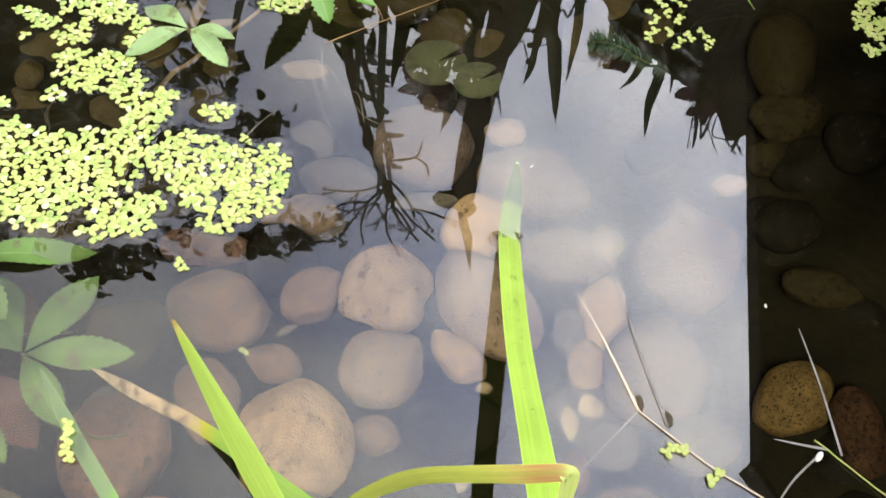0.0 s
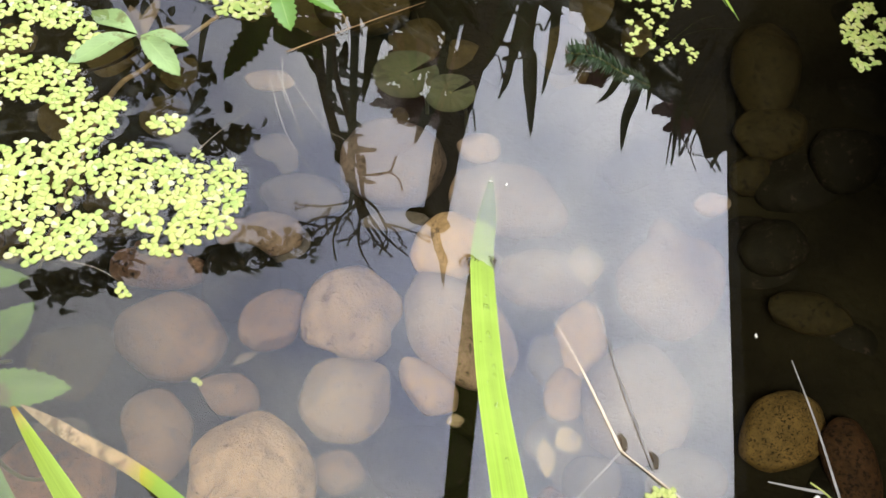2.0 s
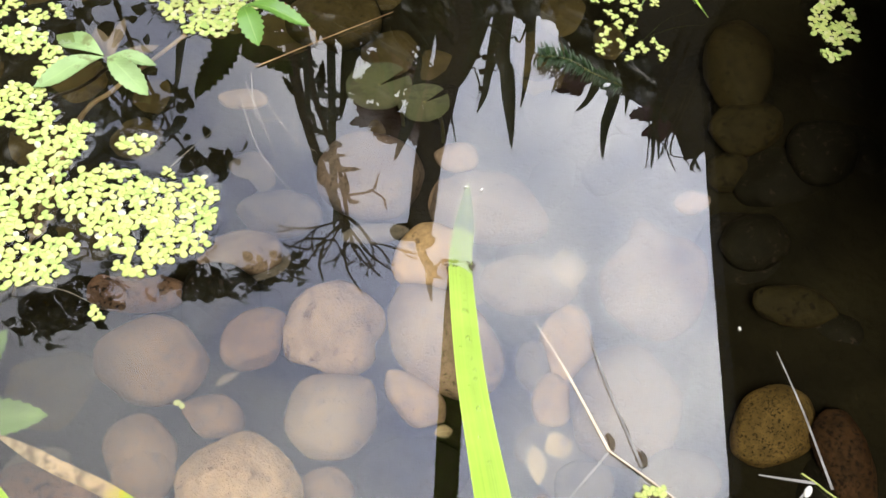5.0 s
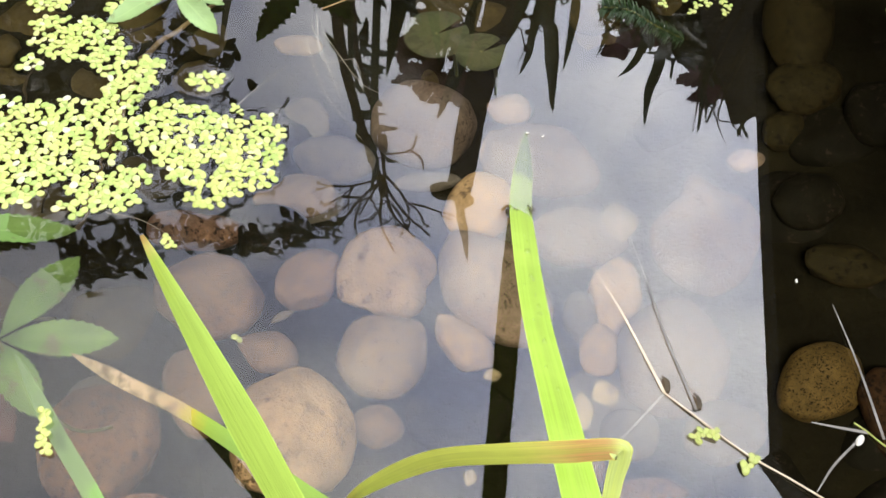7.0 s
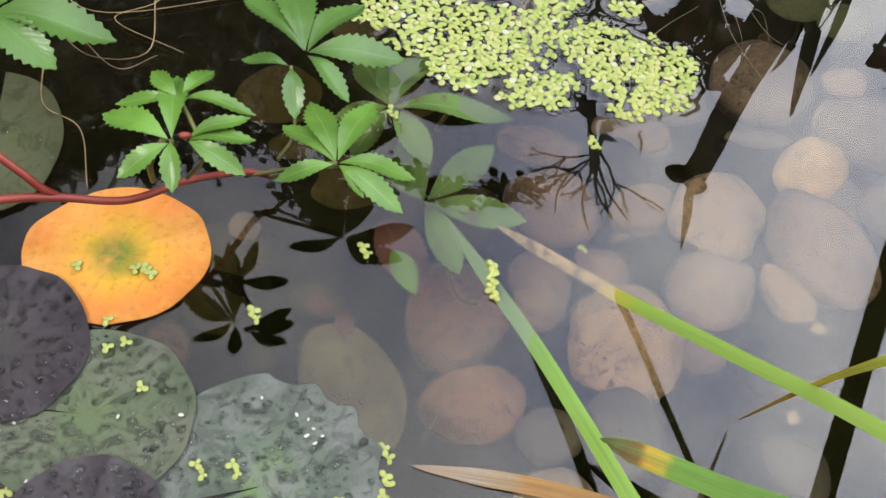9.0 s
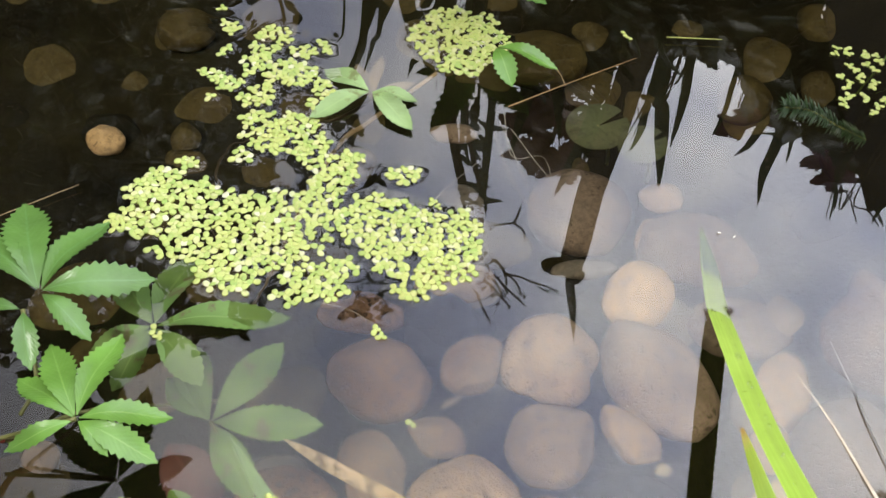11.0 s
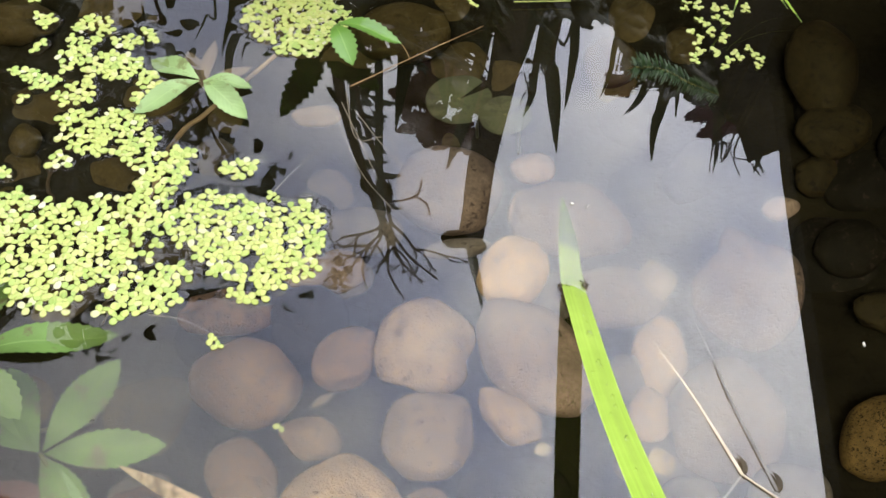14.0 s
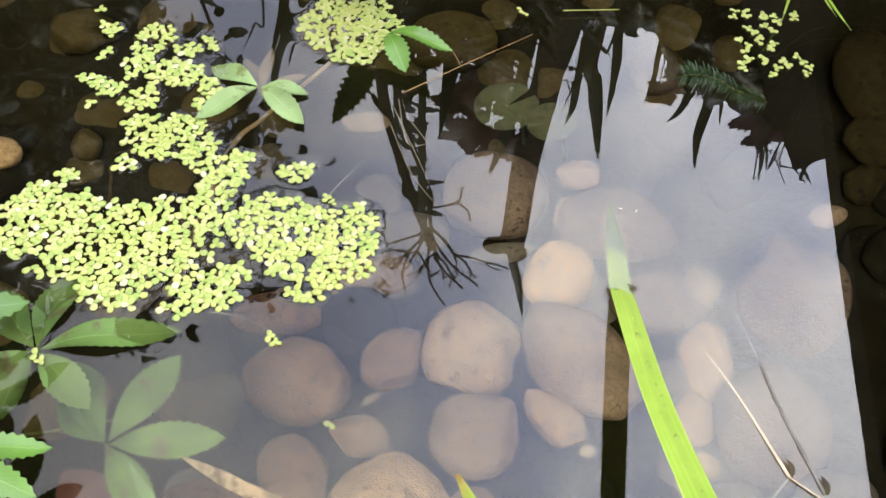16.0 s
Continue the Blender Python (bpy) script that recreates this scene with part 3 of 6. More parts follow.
# the hedge along the near side bank
hedge = base("garden_hedge", (-1.25, 0.8, 0.05), "dark clipped leafy hedge along the pond bank", "hedge")
bm = bmesh.new()
for x, side in ((-1.12, 1), (-1.5, -1)):
    rows = [[bm.verts.new((x + 0.05 * noise.noise((y * 5, h * 6, x)), y, 0.05 + (0.50 + 1.08 * max(0.0, y - 0.3) - 0.1) * h)) for h in (0, 0.25, 0.5, 0.75, 1.0)] for y in (-1.2 + 0.1 * k for k in range(36))]
    for a, c in zip(rows, rows[1:]):
        for k in range(4):
            quad = (a[k], c[k], c[k + 1], a[k + 1])
            bm.faces.new(quad if side > 0 else quad[::-1])
    last = rows if side > 0 else last
for a, c, d, e in zip(last, last[1:], rows, rows[1:]):
    bm.faces.new((a[4], c[4], e[4], d[4]))
part("core", bm, HEDGE, hedge)
bm = bmesh.new()
hedge_rnd = random.Random(31)
for _ in range(3800):
    y = hedge_rnd.uniform(-0.4, 2.1)
    top = 0.50 + 1.08 * max(0.0, y - 0.3)
    h = 0.05 + top * (1 - 0.9 * hedge_rnd.random() ** 2) + hedge_rnd.gauss(0, 0.04)
    m = Matrix.Translation((hedge_rnd.uniform(-1.25, -1.0), y, h)) @ pose(0, 0, 0, hedge_rnd.uniform(30, 150), hedge_rnd.uniform(0, 360), hedge_rnd.uniform(0, 360))
    leaflet(hedge_rnd.uniform(0.03, 0.06), hedge_rnd.uniform(0.016, 0.03), 3, 0.15, 0.2, bm=bm, m=m, jag=0.05)
tagged(part("leaves", bm, LEAF_SILHOUETTE, hedge), kind="stuff")

# the dark ledge over the water, with a rounded inner corner, on a timber wall
bm = bmesh.new()
outline = [(0.360, 0.81), (0.353, 0.72), (0.343, 0.57), (0.336, 0.45), (0.3295, 0.352), (0.3285, 0.340), (0.3265, 0.3315), (0.3225, 0.3275)]
outline += [(0.316, 0.3255), (0.338, 0.294), (0.37, 0.272), (0.43, 0.05), (0.43, -0.45), (0.70, -0.45), (0.70, 1.06), (0.376, 1.06)]
under = [bm.verts.new((x, y, 0.272)) for x, y in outline]
over = [bm.verts.new((x, y, 0.302)) for x, y in outline]
bm.faces.new(under)
bm.faces.new(over[::-1])
for k in range(len(outline)):
    j = (k + 1) % len(outline)
    bm.faces.new((under[k], over[k], over[j], under[j]))
bmesh.ops.recalc_face_normals(bm, faces=bm.faces)
tagged(link("ledge", bm, TIMBER, smooth=False), "dark wet board overhanging the edge of the pond", "ledge")
tagged(link("trim_ledge_support", box(0.622, 0.70, -0.44, 1.05, 0.05, 0.272), TIMBER, smooth=False), "dark timber wall carrying the overhanging board", "timber wall", kind="structure")


# ---- cobbles on the bed ----
stone(-0.190, 0.368, -0.277, 0.044, 0.038, 0.030, -10, "brown")
stone(-0.112, 0.401, -0.293, 0.032, 0.025, 0.020, 56, "brown")
stone(-0.148, 0.438, -0.299, 0.036, 0.033, 0.021, -52, "dark")
stone(-0.221, 0.437, -0.302, 0.040, 0.022, 0.017, 4, "redbrown")
stone(-0.046, 0.414, -0.286, 0.043, 0.042, 0.033, 65, "cream", ((-12, -0.14, 0.3), (28, 0.08, 0.25), (205, 0.06, 0.4), (250, -0.06, 0.3)))
stone(-0.037, 0.333, -0.272, 0.040, 0.036, 0.029, 42, "tan", ((150, 0.05, 0.5),))
stone(0.029, 0.356, -0.286, 0.031, 0.019, 0.015, -39, "spot", ((135, 0.14, 0.5), (-45, -0.08, 0.4)))
stone(-0.098, 0.253, -0.249, 0.050, 0.046, 0.037, -66, "rough", ((45, 0.05, 0.3), (-30, 0.07, 0.25), (120, -0.06, 0.3), (200, -0.05, 0.3)))
stone(-0.231, 0.221, -0.245, 0.048, 0.041, 0.033, -73, "redbrown")
stone(-0.193, 0.156, -0.237, 0.042, 0.031, 0.025, 29, "spotred")
stone(-0.287, 0.136, -0.230, 0.057, 0.035, 0.028, -35, "olive")
stone(-0.157, 0.050, -0.213, 0.038, 0.034, 0.027, 31, "olive")
stone(0.031, 0.505, -0.311, 0.036, 0.032, 0.026, 48, "orange", ((100, 0.1, 0.5),))
stone(0.049, 0.412, -0.285, 0.061, 0.042, 0.034, -50, "tan", ((130, 0.05, 0.4),))
stone(-0.116, 0.545, -0.323, 0.040, 0.026, 0.020, 3, "grey")
stone(-0.141, 0.493, -0.314, 0.039, 0.022, 0.017, 10, "tan")
stone(-0.022, 0.536, -0.329, 0.033, 0.011, 0.009, 15, "grey")
stone(-0.034, 0.598, -0.320, 0.055, 0.050, 0.040, 21, "pink")
stone(0.087, 0.572, -0.321, 0.059, 0.039, 0.031, 2, "pink")
stone(0.041, 0.581, -0.337, 0.028, 0.015, 0.012, 90, "cream")
stone(0.124, 0.486, -0.308, 0.045, 0.030, 0.024, -0, "pink")
stone(0.235, 0.477, -0.257, 0.052, 0.046, 0.037, 49, "pink", ((108, 0.34, 0.22), (72, -0.12, 0.22), (200, 0.06, 0.4)))
stone(0.159, 0.423, -0.297, 0.036, 0.024, 0.019, 88, "spot", ((80, 0.06, 0.4),))
stone(0.145, 0.368, -0.289, 0.024, 0.018, 0.015, 86, "spot")
stone(0.129, 0.403, -0.298, 0.022, 0.016, 0.013, 88, "grey")
stone(0.200, 0.357, -0.255, 0.052, 0.046, 0.036, 57, "pink", ((60, 0.05, 0.4),))
stone(0.028, 0.288, -0.269, 0.045, 0.029, 0.019, 10, "dark")
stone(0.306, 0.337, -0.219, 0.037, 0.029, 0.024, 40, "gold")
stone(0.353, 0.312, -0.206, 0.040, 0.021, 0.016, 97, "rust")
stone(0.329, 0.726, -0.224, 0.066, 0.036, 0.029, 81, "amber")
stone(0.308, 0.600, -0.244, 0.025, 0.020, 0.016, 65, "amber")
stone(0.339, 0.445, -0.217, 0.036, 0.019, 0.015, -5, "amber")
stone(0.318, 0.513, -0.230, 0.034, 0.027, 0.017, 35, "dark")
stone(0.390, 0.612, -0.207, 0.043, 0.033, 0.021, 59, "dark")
stone(0.276, 0.571, -0.265, 0.018, 0.012, 0.010, 19, "tan")
stone(0.179, 0.239, -0.257, 0.031, 0.016, 0.013, 10, "redbrown")
stone(0.133, 0.262, -0.269, 0.019, 0.015, 0.012, 86, "redbrown")
stone(-0.033, 0.271, -0.269, 0.021, 0.017, 0.014, 6, "brown")
stone(-0.131, 0.324, -0.280, 0.025, 0.018, 0.014, -16, "brown")
stone(-0.179, 0.289, -0.268, 0.028, 0.026, 0.020, -40, "brown")
stone(-0.172, 0.276, -0.268, 0.034, 0.022, 0.017, -80, "brown")
stone(-0.178, 0.694, -0.353, 0.025, 0.013, 0.010, 7, "tan")
stone(0.053, 0.648, -0.350, 0.024, 0.017, 0.014, 10, "tan")
stone(-0.079, 0.178, -0.242, 0.036, 0.031, 0.025, -86, "grey")
stone(-0.131, 0.154, -0.241, 0.027, 0.023, 0.019, 35, "grey")
stone(-0.116, 0.110, -0.233, 0.029, 0.020, 0.016, 26, "tan")
stone(-0.433, 0.240, -0.264, 0.015, 0.014, 0.011, -45, "tan")
stone(-0.433, 0.114, -0.236, 0.020, 0.016, 0.013, -34, "redbrown")
stone(-0.534, 0.593, -0.337, 0.020, 0.019, 0.015, -47, "orange")
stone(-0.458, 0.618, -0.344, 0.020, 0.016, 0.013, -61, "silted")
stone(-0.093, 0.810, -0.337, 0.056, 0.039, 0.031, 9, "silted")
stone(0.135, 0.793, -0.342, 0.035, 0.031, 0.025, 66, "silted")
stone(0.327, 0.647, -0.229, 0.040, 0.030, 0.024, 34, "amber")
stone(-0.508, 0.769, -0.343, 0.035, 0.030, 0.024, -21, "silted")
stone(0.166, 0.290, -0.268, 0.025, 0.022, 0.018, 44, "grey")
stone(0.234, 0.292, -0.242, 0.033, 0.026, 0.021, 29, "grey")
stone(-0.155, 0.421, -0.300, 0.026, 0.024, 0.016, -37, "dark")

# near-black fill paints in the shade under the ledge and between cobbles
fill = random.Random(4)
for j in range(13):
    for i in range(14):
        x, y = -0.85 + 0.1 * i + fill.uniform(-0.03, 0.03), -0.25 + 0.095 * j + fill.uniform(-0.03, 0.03)
        r = fill.uniform(0.03, 0.05)
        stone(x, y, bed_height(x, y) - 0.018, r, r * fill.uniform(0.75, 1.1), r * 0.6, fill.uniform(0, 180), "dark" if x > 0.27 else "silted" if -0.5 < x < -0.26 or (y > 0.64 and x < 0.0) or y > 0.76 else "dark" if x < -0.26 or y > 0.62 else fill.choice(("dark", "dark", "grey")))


# ---- the near flag iris, whose sword leaves reach over and into the water ----
iris = base("iris_plant", (0.10, -0.24, -0.27), "flag iris with lime-green sword leaves rooted in the pond", "water plant")


def sword_leaf(label, points, width, material, **more):
    return part("sword_leaf", sword(points, width, **more), material, iris, label)


main_leaf = sword_leaf("fresh lime-green leaf dipping its tip under water", [(0.053, 0.487, -0.113), (0.049, 0.42, -0.055), (0.0445, 0.353, 0.0), (0.048, 0.243, 0.064), (0.055, 0.141, 0.132), (0.063, 0.03, 0.20), (0.085, -0.12, 0.19), (0.10, -0.24, -0.25)], 0.0155, BLADE, tip=0.17, facing=(0.1, -0.5, 1), count=64, foot=1.7)
sword_leaf("broad lime-green leaf rising close to the eye", [(-0.054, 0.0845, 0.346), (-0.0457, 0.0757, 0.3347), (-0.0373, 0.0668, 0.3233), (-0.029, 0.058, 0.312), (-0.0207, 0.0492, 0.3007), (0.02, 0.0, 0.24), (0.07, -0.12, 0.12), (0.10, -0.235, -0.25)], 0.0052, BLADE_YELLOW, tip=0.3, count=48, foot=0.2)
sword_leaf("leaf with a withered brown tip trailing in the water", [(-0.215, 0.228, -0.045), (-0.172, 0.207, -0.020), (-0.125, 0.186, 0.001), (-0.064, 0.142, 0.056), (-0.002, 0.097, 0.110), (0.08, 0.03, 0.17), (0.12, -0.1, 0.14), (0.11, -0.24, -0.25)], 0.0080, BLADE_WITHERED, tip=0.10, facing=(-0.1, -0.4, 1), count=64)
sword_leaf("kinked yellowing leaf whose end arches down to the water", [(-0.044, 0.130, 0.010), (-0.032, 0.124, 0.085), (-0.024, 0.1162, 0.135), (-0.0123, 0.1145, 0.165), (0.0014, 0.1127, 0.19), (0.0199, 0.1081, 0.214), (0.0338, 0.1054, 0.228), (0.0455, 0.1046, 0.2365), (0.0478, 0.1035, 0.234), (0.048, 0.0975, 0.224), (0.050, 0.078, 0.20), (0.07, -0.02, 0.10), (0.10, -0.23, -0.25)], 0.0078, BLADE_BENT, tip=0.28, count=80, facing=(0, -0.8, 0.6), foot=-0.5)
sword_leaf("blue-green leaf with its end sunk under the surface", [(-0.250, 0.226, -0.055), (-0.205, 0.178, -0.022), (-0.166, 0.139, 0.0), (-0.127, 0.097, 0.015), (-0.095, 0.060, 0.030), (-0.04, 0.0, 0.05), (0.04, -0.12, 0.03), (0.10, -0.245, -0.25)], 0.0090, BLADE_BLUE, tip=0.12, count=56)
sword_leaf("green leaf with a singed orange and black tip", [(-0.115, 0.087, 0.022), (-0.055, 0.080, 0.032), (0.015, 0.072, 0.046), (0.08, 0.03, 0.06), (0.13, -0.1, 0.04), (0.11, -0.235, -0.25)], 0.0120, BLADE_SINGED, tip=0.06, count=48)
sword_leaf("dead straw-brown leaf lying out over the water", [(-0.205, 0.0435, 0.0015), (-0.131, 0.057, 0.008), (-0.065, 0.052, 0.035), (-0.010, 0.040, 0.060), (0.06, 0.0, 0.08), (0.12, -0.1, 0.05), (0.105, -0.25, -0.25)], 0.0088, BLADE_DEAD, tip=0.085, count=80, wave=0.16)
drip = random.Random(8)
LEAF_LINE = [Vector(p) for p in ((0.0445, 0.353, 0.0), (0.048, 0.243, 0.064), (0.055, 0.141, 0.132))]
for n, (along, across, r) in enumerate(((0.10, -0.2, 0.7), (0.26, -0.1, 0.8), (0.29, 0.0, 0.8), (0.33, -0.25, 0.8), (0.36, 0.1, 1.0), (0.45, -0.15, 1.3), (0.475, -0.05, 2.2), (0.465, 0.2, 1.2), (0.55, -0.6, 0.6), (0.70, 0.0, 1.4), (0.72, 0.25, 0.8), (0.78, -0.8, 1.0), (0.86, 0.2, 0.6), (0.95, 0.35, 1.1), (1.02, 0.3, 1.2), (1.08, -0.4, 0.8), (1.25, 0.1, 1.3), (1.45, -0.3, 0.9), (1.60, 0.2, 1.0))):
    a = 0 if along < 1 else 1
    q = LEAF_LINE[a].lerp(LEAF_LINE[a + 1], along - a) + Vector((0.0055 * across, -0.0007, 0.0010 + 0.0011 * (1 - abs(across))))
    r *= 0.00085
    bm = bmesh.new()
    bmesh.ops.create_icosphere(bm, subdivisions=3, radius=1.0, matrix=Matrix.Translation(q) @ pose(0, 0, 0, 32, 0, drip.uniform(-20, 20)) @ Matrix.Diagonal((r, r * drip.uniform(1.0, 1.5), r * 0.75, 1)))
    part("water_drop", bm, DROP, main_leaf, "clear water drop" if not n else "")

# dark threads added in place of the dark meniscus line round the leaf
for n in range(16):
    side = -1 if n % 2 else 1
    a = drip.uniform(0, 2 * math.pi)
    q = Vector((0.0448 + side * drip.uniform(0.0045, 0.0072), 0.3535 + side * 0.0012, 0.0010))
    part("root_hair", tube([q, q + Vector((0.0022 * math.cos(a), 0.0022 * math.sin(a), 0.0008)), q + Vector((0.004 * math.cos(a + 0.6), 0.004 * math.sin(a + 0.6), 0.0002))], 0.0005, 6, 4, end=0.0002), STALK, main_leaf, "dark thread standing in for the meniscus line" if not n else "")

# ---- lily pads ----
DROP_MESH = bpy.data.meshes.new("water_drop")
bm = bmesh.new()
bmesh.ops.create_icosphere(bm, subdivisions=3, radius=1.0)
bm.to_mesh(DROP_MESH)
bm.free()
DROP_MESH.materials.append(DROP)
DROP_MESH.polygons.foreach_set("use_smooth", [True] * len(DROP_MESH.polygons))


PADS = []


def pad_top(x, y):
    """Height of whatever lily pad lies uppermost at a spot, or of the water."""
    return max([lift + 0.0014 for px, py, rx, ry, lift in PADS if ((x - px) / rx) ** 2 + ((y - py) / ry) ** 2 < 1.0], default=0.0)


def lily_pad(x, y, rx, ry, turn, material, label, lift=0.003, notch=0.25, tilt=(0, 0), drops=0, torn=0.0, seed=1):
    rnd = random.Random(seed)
    PADS.append((x, y, rx, ry, lift))
    top = base("lily_pad", (x, y, lift), label, "lily pad", "lily pads")
    lie = pose(x, y, lift, tilt[0], tilt[1], turn)
    bm = bmesh.new()
    uv = bm.loops.layers.uv.verify()
    rings, spokes = 12, 144
    off = Vector((rnd.uniform(0, 9), rnd.uniform(0, 9), 0))

    def place(u, a):
        w = 1 + 0.05 * noise.noise((2 * math.cos(a) + off.x, 2 * math.sin(a) + off.y, 0))
        if torn and math.cos(a) < -0.2:
            w -= torn * abs(noise.noise((2.2 * a, off.x, 3))) + 0.03 * abs(noise.noise((7 * a, off.x, 3)))
        z = 0.0014 * u * u * noise.noise((3 * math.cos(a) + off.x, 3 * math.sin(a), 1)) + 0.0008 * u**6
        return Vector((rx * u * w * math.cos(a), ry * u * w * math.sin(a), z))

    for dz, flip in ((0.0, False), (-0.0009, True)):
        rows = [[(bm.verts.new(lie @ (place(u / rings, notch / 2 + (2 * math.pi - notch) * k / spokes) + Vector((0, 0, dz)))), u / rings, k / spokes) for k in range(spokes + 1)] for u in range(1, rings + 1)]
        hub = bm.verts.new(lie @ Vector((0, 0, dz)))
        for k in range(spokes):
            tri = [(hub, 0, k / spokes), rows[0][k], rows[0][k + 1]]
            f = bm.faces.new([q[0] for q in (tri[::-1] if flip else tri)])
            for loop, q in zip(f.loops, tri[::-1] if flip else tri):
                loop[uv].uv = (q[1], q[2])
        for a, b in zip(rows, rows[1:]):
            for k in range(spokes):
                quad = [a[k], b[k], b[k + 1], a[k + 1]]
                quad = quad[::-1] if flip else quad
                f = bm.faces.new([q[0] for q in quad])
                for loop, q in zip(f.loops, quad):
                    loop[uv].uv = (q[1], q[2])
    part("blade", bm, material, top)
    if drops:
        bm = bmesh.new()
        for n in range(drops):
            a, u = rnd.uniform(notch, 2 * math.pi - notch), math.sqrt(rnd.uniform(0.02, 0.9))
            r = 0.0007 + 0.0021 * rnd.random() ** 4.0
            m = lie @ Matrix.Translation(place(u, a) + Vector((0, 0, r * 0.15))) @ Matrix.Diagonal((r * rnd.uniform(0.9, 1.5), r, r * 0.62, 1))
            if r < 0.0011:
                bmesh.ops.create_icosphere(bm, subdivisions=2, radius=1.0, matrix=m)
                continue
            ob = new("water_drop", DROP_MESH)
            ob.parent = top
            ob.matrix_parent_inverse = top.matrix_basis.inverted()
            ob.matrix_basis = m
        tagged(part("dew", bm, DROP, top, "fine clear dew standing on the pad"), kind="stuff")
    return top


lily_pad(-0.419, 0.102, 0.056, 0.048, 20, PAD_ORANGE, "yellowed orange lily pad with a green heart", 0.0012, 0.0005, drops=0, seed=3)
lily_pad(-0.446, 0.026, 0.050, 0.047, 160, PAD_PURPLE, "dark purple-brown lily pad beaded with water drops", 0.0046, 0.05, drops=420, seed=4)
lily_pad(-0.378, 0.007, 0.057, 0.050, 195, PAD_GREEN, "olive green lily pad beaded with water drops", 0.0029, 0.05, drops=620, seed=5)
lily_pad(-0.349, -0.046, 0.040, 0.036, 200, PAD_PURPLE, "dark purple-brown lily pad lying over others", 0.0060, 0.02, drops=300, seed=6)
lily_pad(-0.274, 0.006, 0.066, 0.062, 216, PAD_GREY, "weathered grey-green lily pad with torn edge", 0.0012, 0.12, drops=700, torn=0.14, seed=7)
lily_pad(-0.535, 0.145, 0.058, 0.045, 120, PAD_OLIVE, "dull green lily pad beside the red stem", 0.003, 0.2, drops=40, seed=8)

# ---- hand-shaped leaves ----
palm_leaf((-0.309, 0.187, 0.042), 0, [(154, 0.049, 0.016), (130, 0.058, 0.018), (91, 0.057, 0.018), (22, 0.046, 0.015), (-13, 0.046, 0.015), (-31, 0.026, 0.008), (-141, 0.035, 0.011)], LEAF_YOUNG, "bright green hand-shaped leaf held over the water", seed=1, stalk=[(-0.335, 0.18, 0.032), (-0.365, 0.171, 0.02)])
palm_leaf((-0.361, 0.257, 0.046), 0, [(151, 0.062, 0.021), (123, 0.077, 0.026), (79, 0.061, 0.021), (23, 0.061, 0.021), (-27, 0.042, 0.014)], LEAF, "deep green hand-shaped leaf with saw-edged leaflets", seed=2)
palm_leaf((-0.366, 0.245, 0.044), 0, [(-176, 0.032, 0.011), (-61, 0.034, 0.013)], LEAF, "pair of small saw-edged leaflets on one stalk", seed=12, stalk=[(-0.352, 0.215, 0.02), (-0.355, 0.195, 0.012)])
palm_leaf((-0.371, 0.127, 0.105), 0, [(172, 0.043, 0.016), (-121, 0.030, 0.011), (-62, 0.027, 0.010), (118, 0.056, 0.015)], LEAF_YOUNG, "young green leaflets crowded round a red bud", seed=3, stalk=[(-0.372, 0.125, 0.08), (-0.385, 0.13, 0.05)])
palm_leaf((-0.362, 0.127, 0.110), 0, [(28, 0.032, 0.011), (-8, 0.032, 0.011), (49, 0.032, 0.010)], LEAF_YOUNG, "young green saw-edged leaflets with a red base", seed=4)
palm_leaf((-0.383, 0.156, 0.100), 0, [(84, 0.029, 0.010), (18, 0.037, 0.011), (-155, 0.032, 0.008), (155, 0.025, 0.010)], LEAF_YOUNG, "small young leaflets at the end of a shoot", seed=5, stalk=[(-0.36, 0.135, 0.09), (-0.378, 0.137, 0.055)])
palm_leaf((-0.550, 0.199, 0.060), 0, [(-19, 0.058, 0.023), (17, 0.074, 0.030), (87, 0.051, 0.020)], LEAF, "green hand-shaped leaf at the margin of the pond", seed=6)
palm_leaf((-0.310, 0.274, -0.003), 0, [(86, 0.058, 0.024), (17, 0.083, 0.023), (136, 0.054, 0.023), (-102, 0.045, 0.019), (-144, 0.037, 0.015), (-37, 0.051, 0.021)], LEAF_SUNK, "green hand-shaped leaf floating just under the surface", seed=7, sag=0.03, jag=0.06)
palm_leaf((-0.269, 0.238, -0.070), 0, [(64, 0.069, 0.025), (8, 0.070, 0.023), (-47, 0.059, 0.022), (149, 0.043, 0.018), (125, 0.062, 0.025)], LEAF_SUNK, "pale sunken hand-shaped leaf under the water", seed=8, sag=0.05, jag=0.06, stalk=[(-0.255, 0.225, -0.075), (-0.23, 0.21, -0.16), (-0.21, 0.25, -0.26)], stalk_paint=STEM_GREEN)
palm_leaf((-0.2231, 0.509, 0.0012), 0, [(-133, 0.053, 0.017), (-44, 0.053, 0.017), (156, 0.044, 0.018), (-8, 0.036, 0.013)], LEAF_FLOAT, "pale green hand-shaped leaf just under the surface", seed=9, sag=0.02, jag=0.06)
palm_leaf((-0.2231, 0.509, -0.016), 0, [(117, 0.046, 0.012), (94, 0.051, 0.010), (44, 0.038, 0.012)], LEAF_PALE, "browned leaflets hanging under a floating leaf", seed=13, sag=0.03, jag=0.06, stalk=[(-0.26, 0.52, -0.08), (-0.36, 0.50, -0.16), (-0.352, 0.43, -0.30)], stalk_paint=STALK, stalk_r=0.0016)
palm_leaf((-0.134, 0.568, 0.012), 0, [(-7, 0.050, 0.016), (-65, 0.041, 0.017)], LEAF_YOUNG, "green saw-edged leaf lying by the duckweed", seed=10)
droop = base("palmate_leaf", (-0.154, 0.63, 0.05), "hand-shaped leaf arching over the pond", "leaf", "palmate leaves")
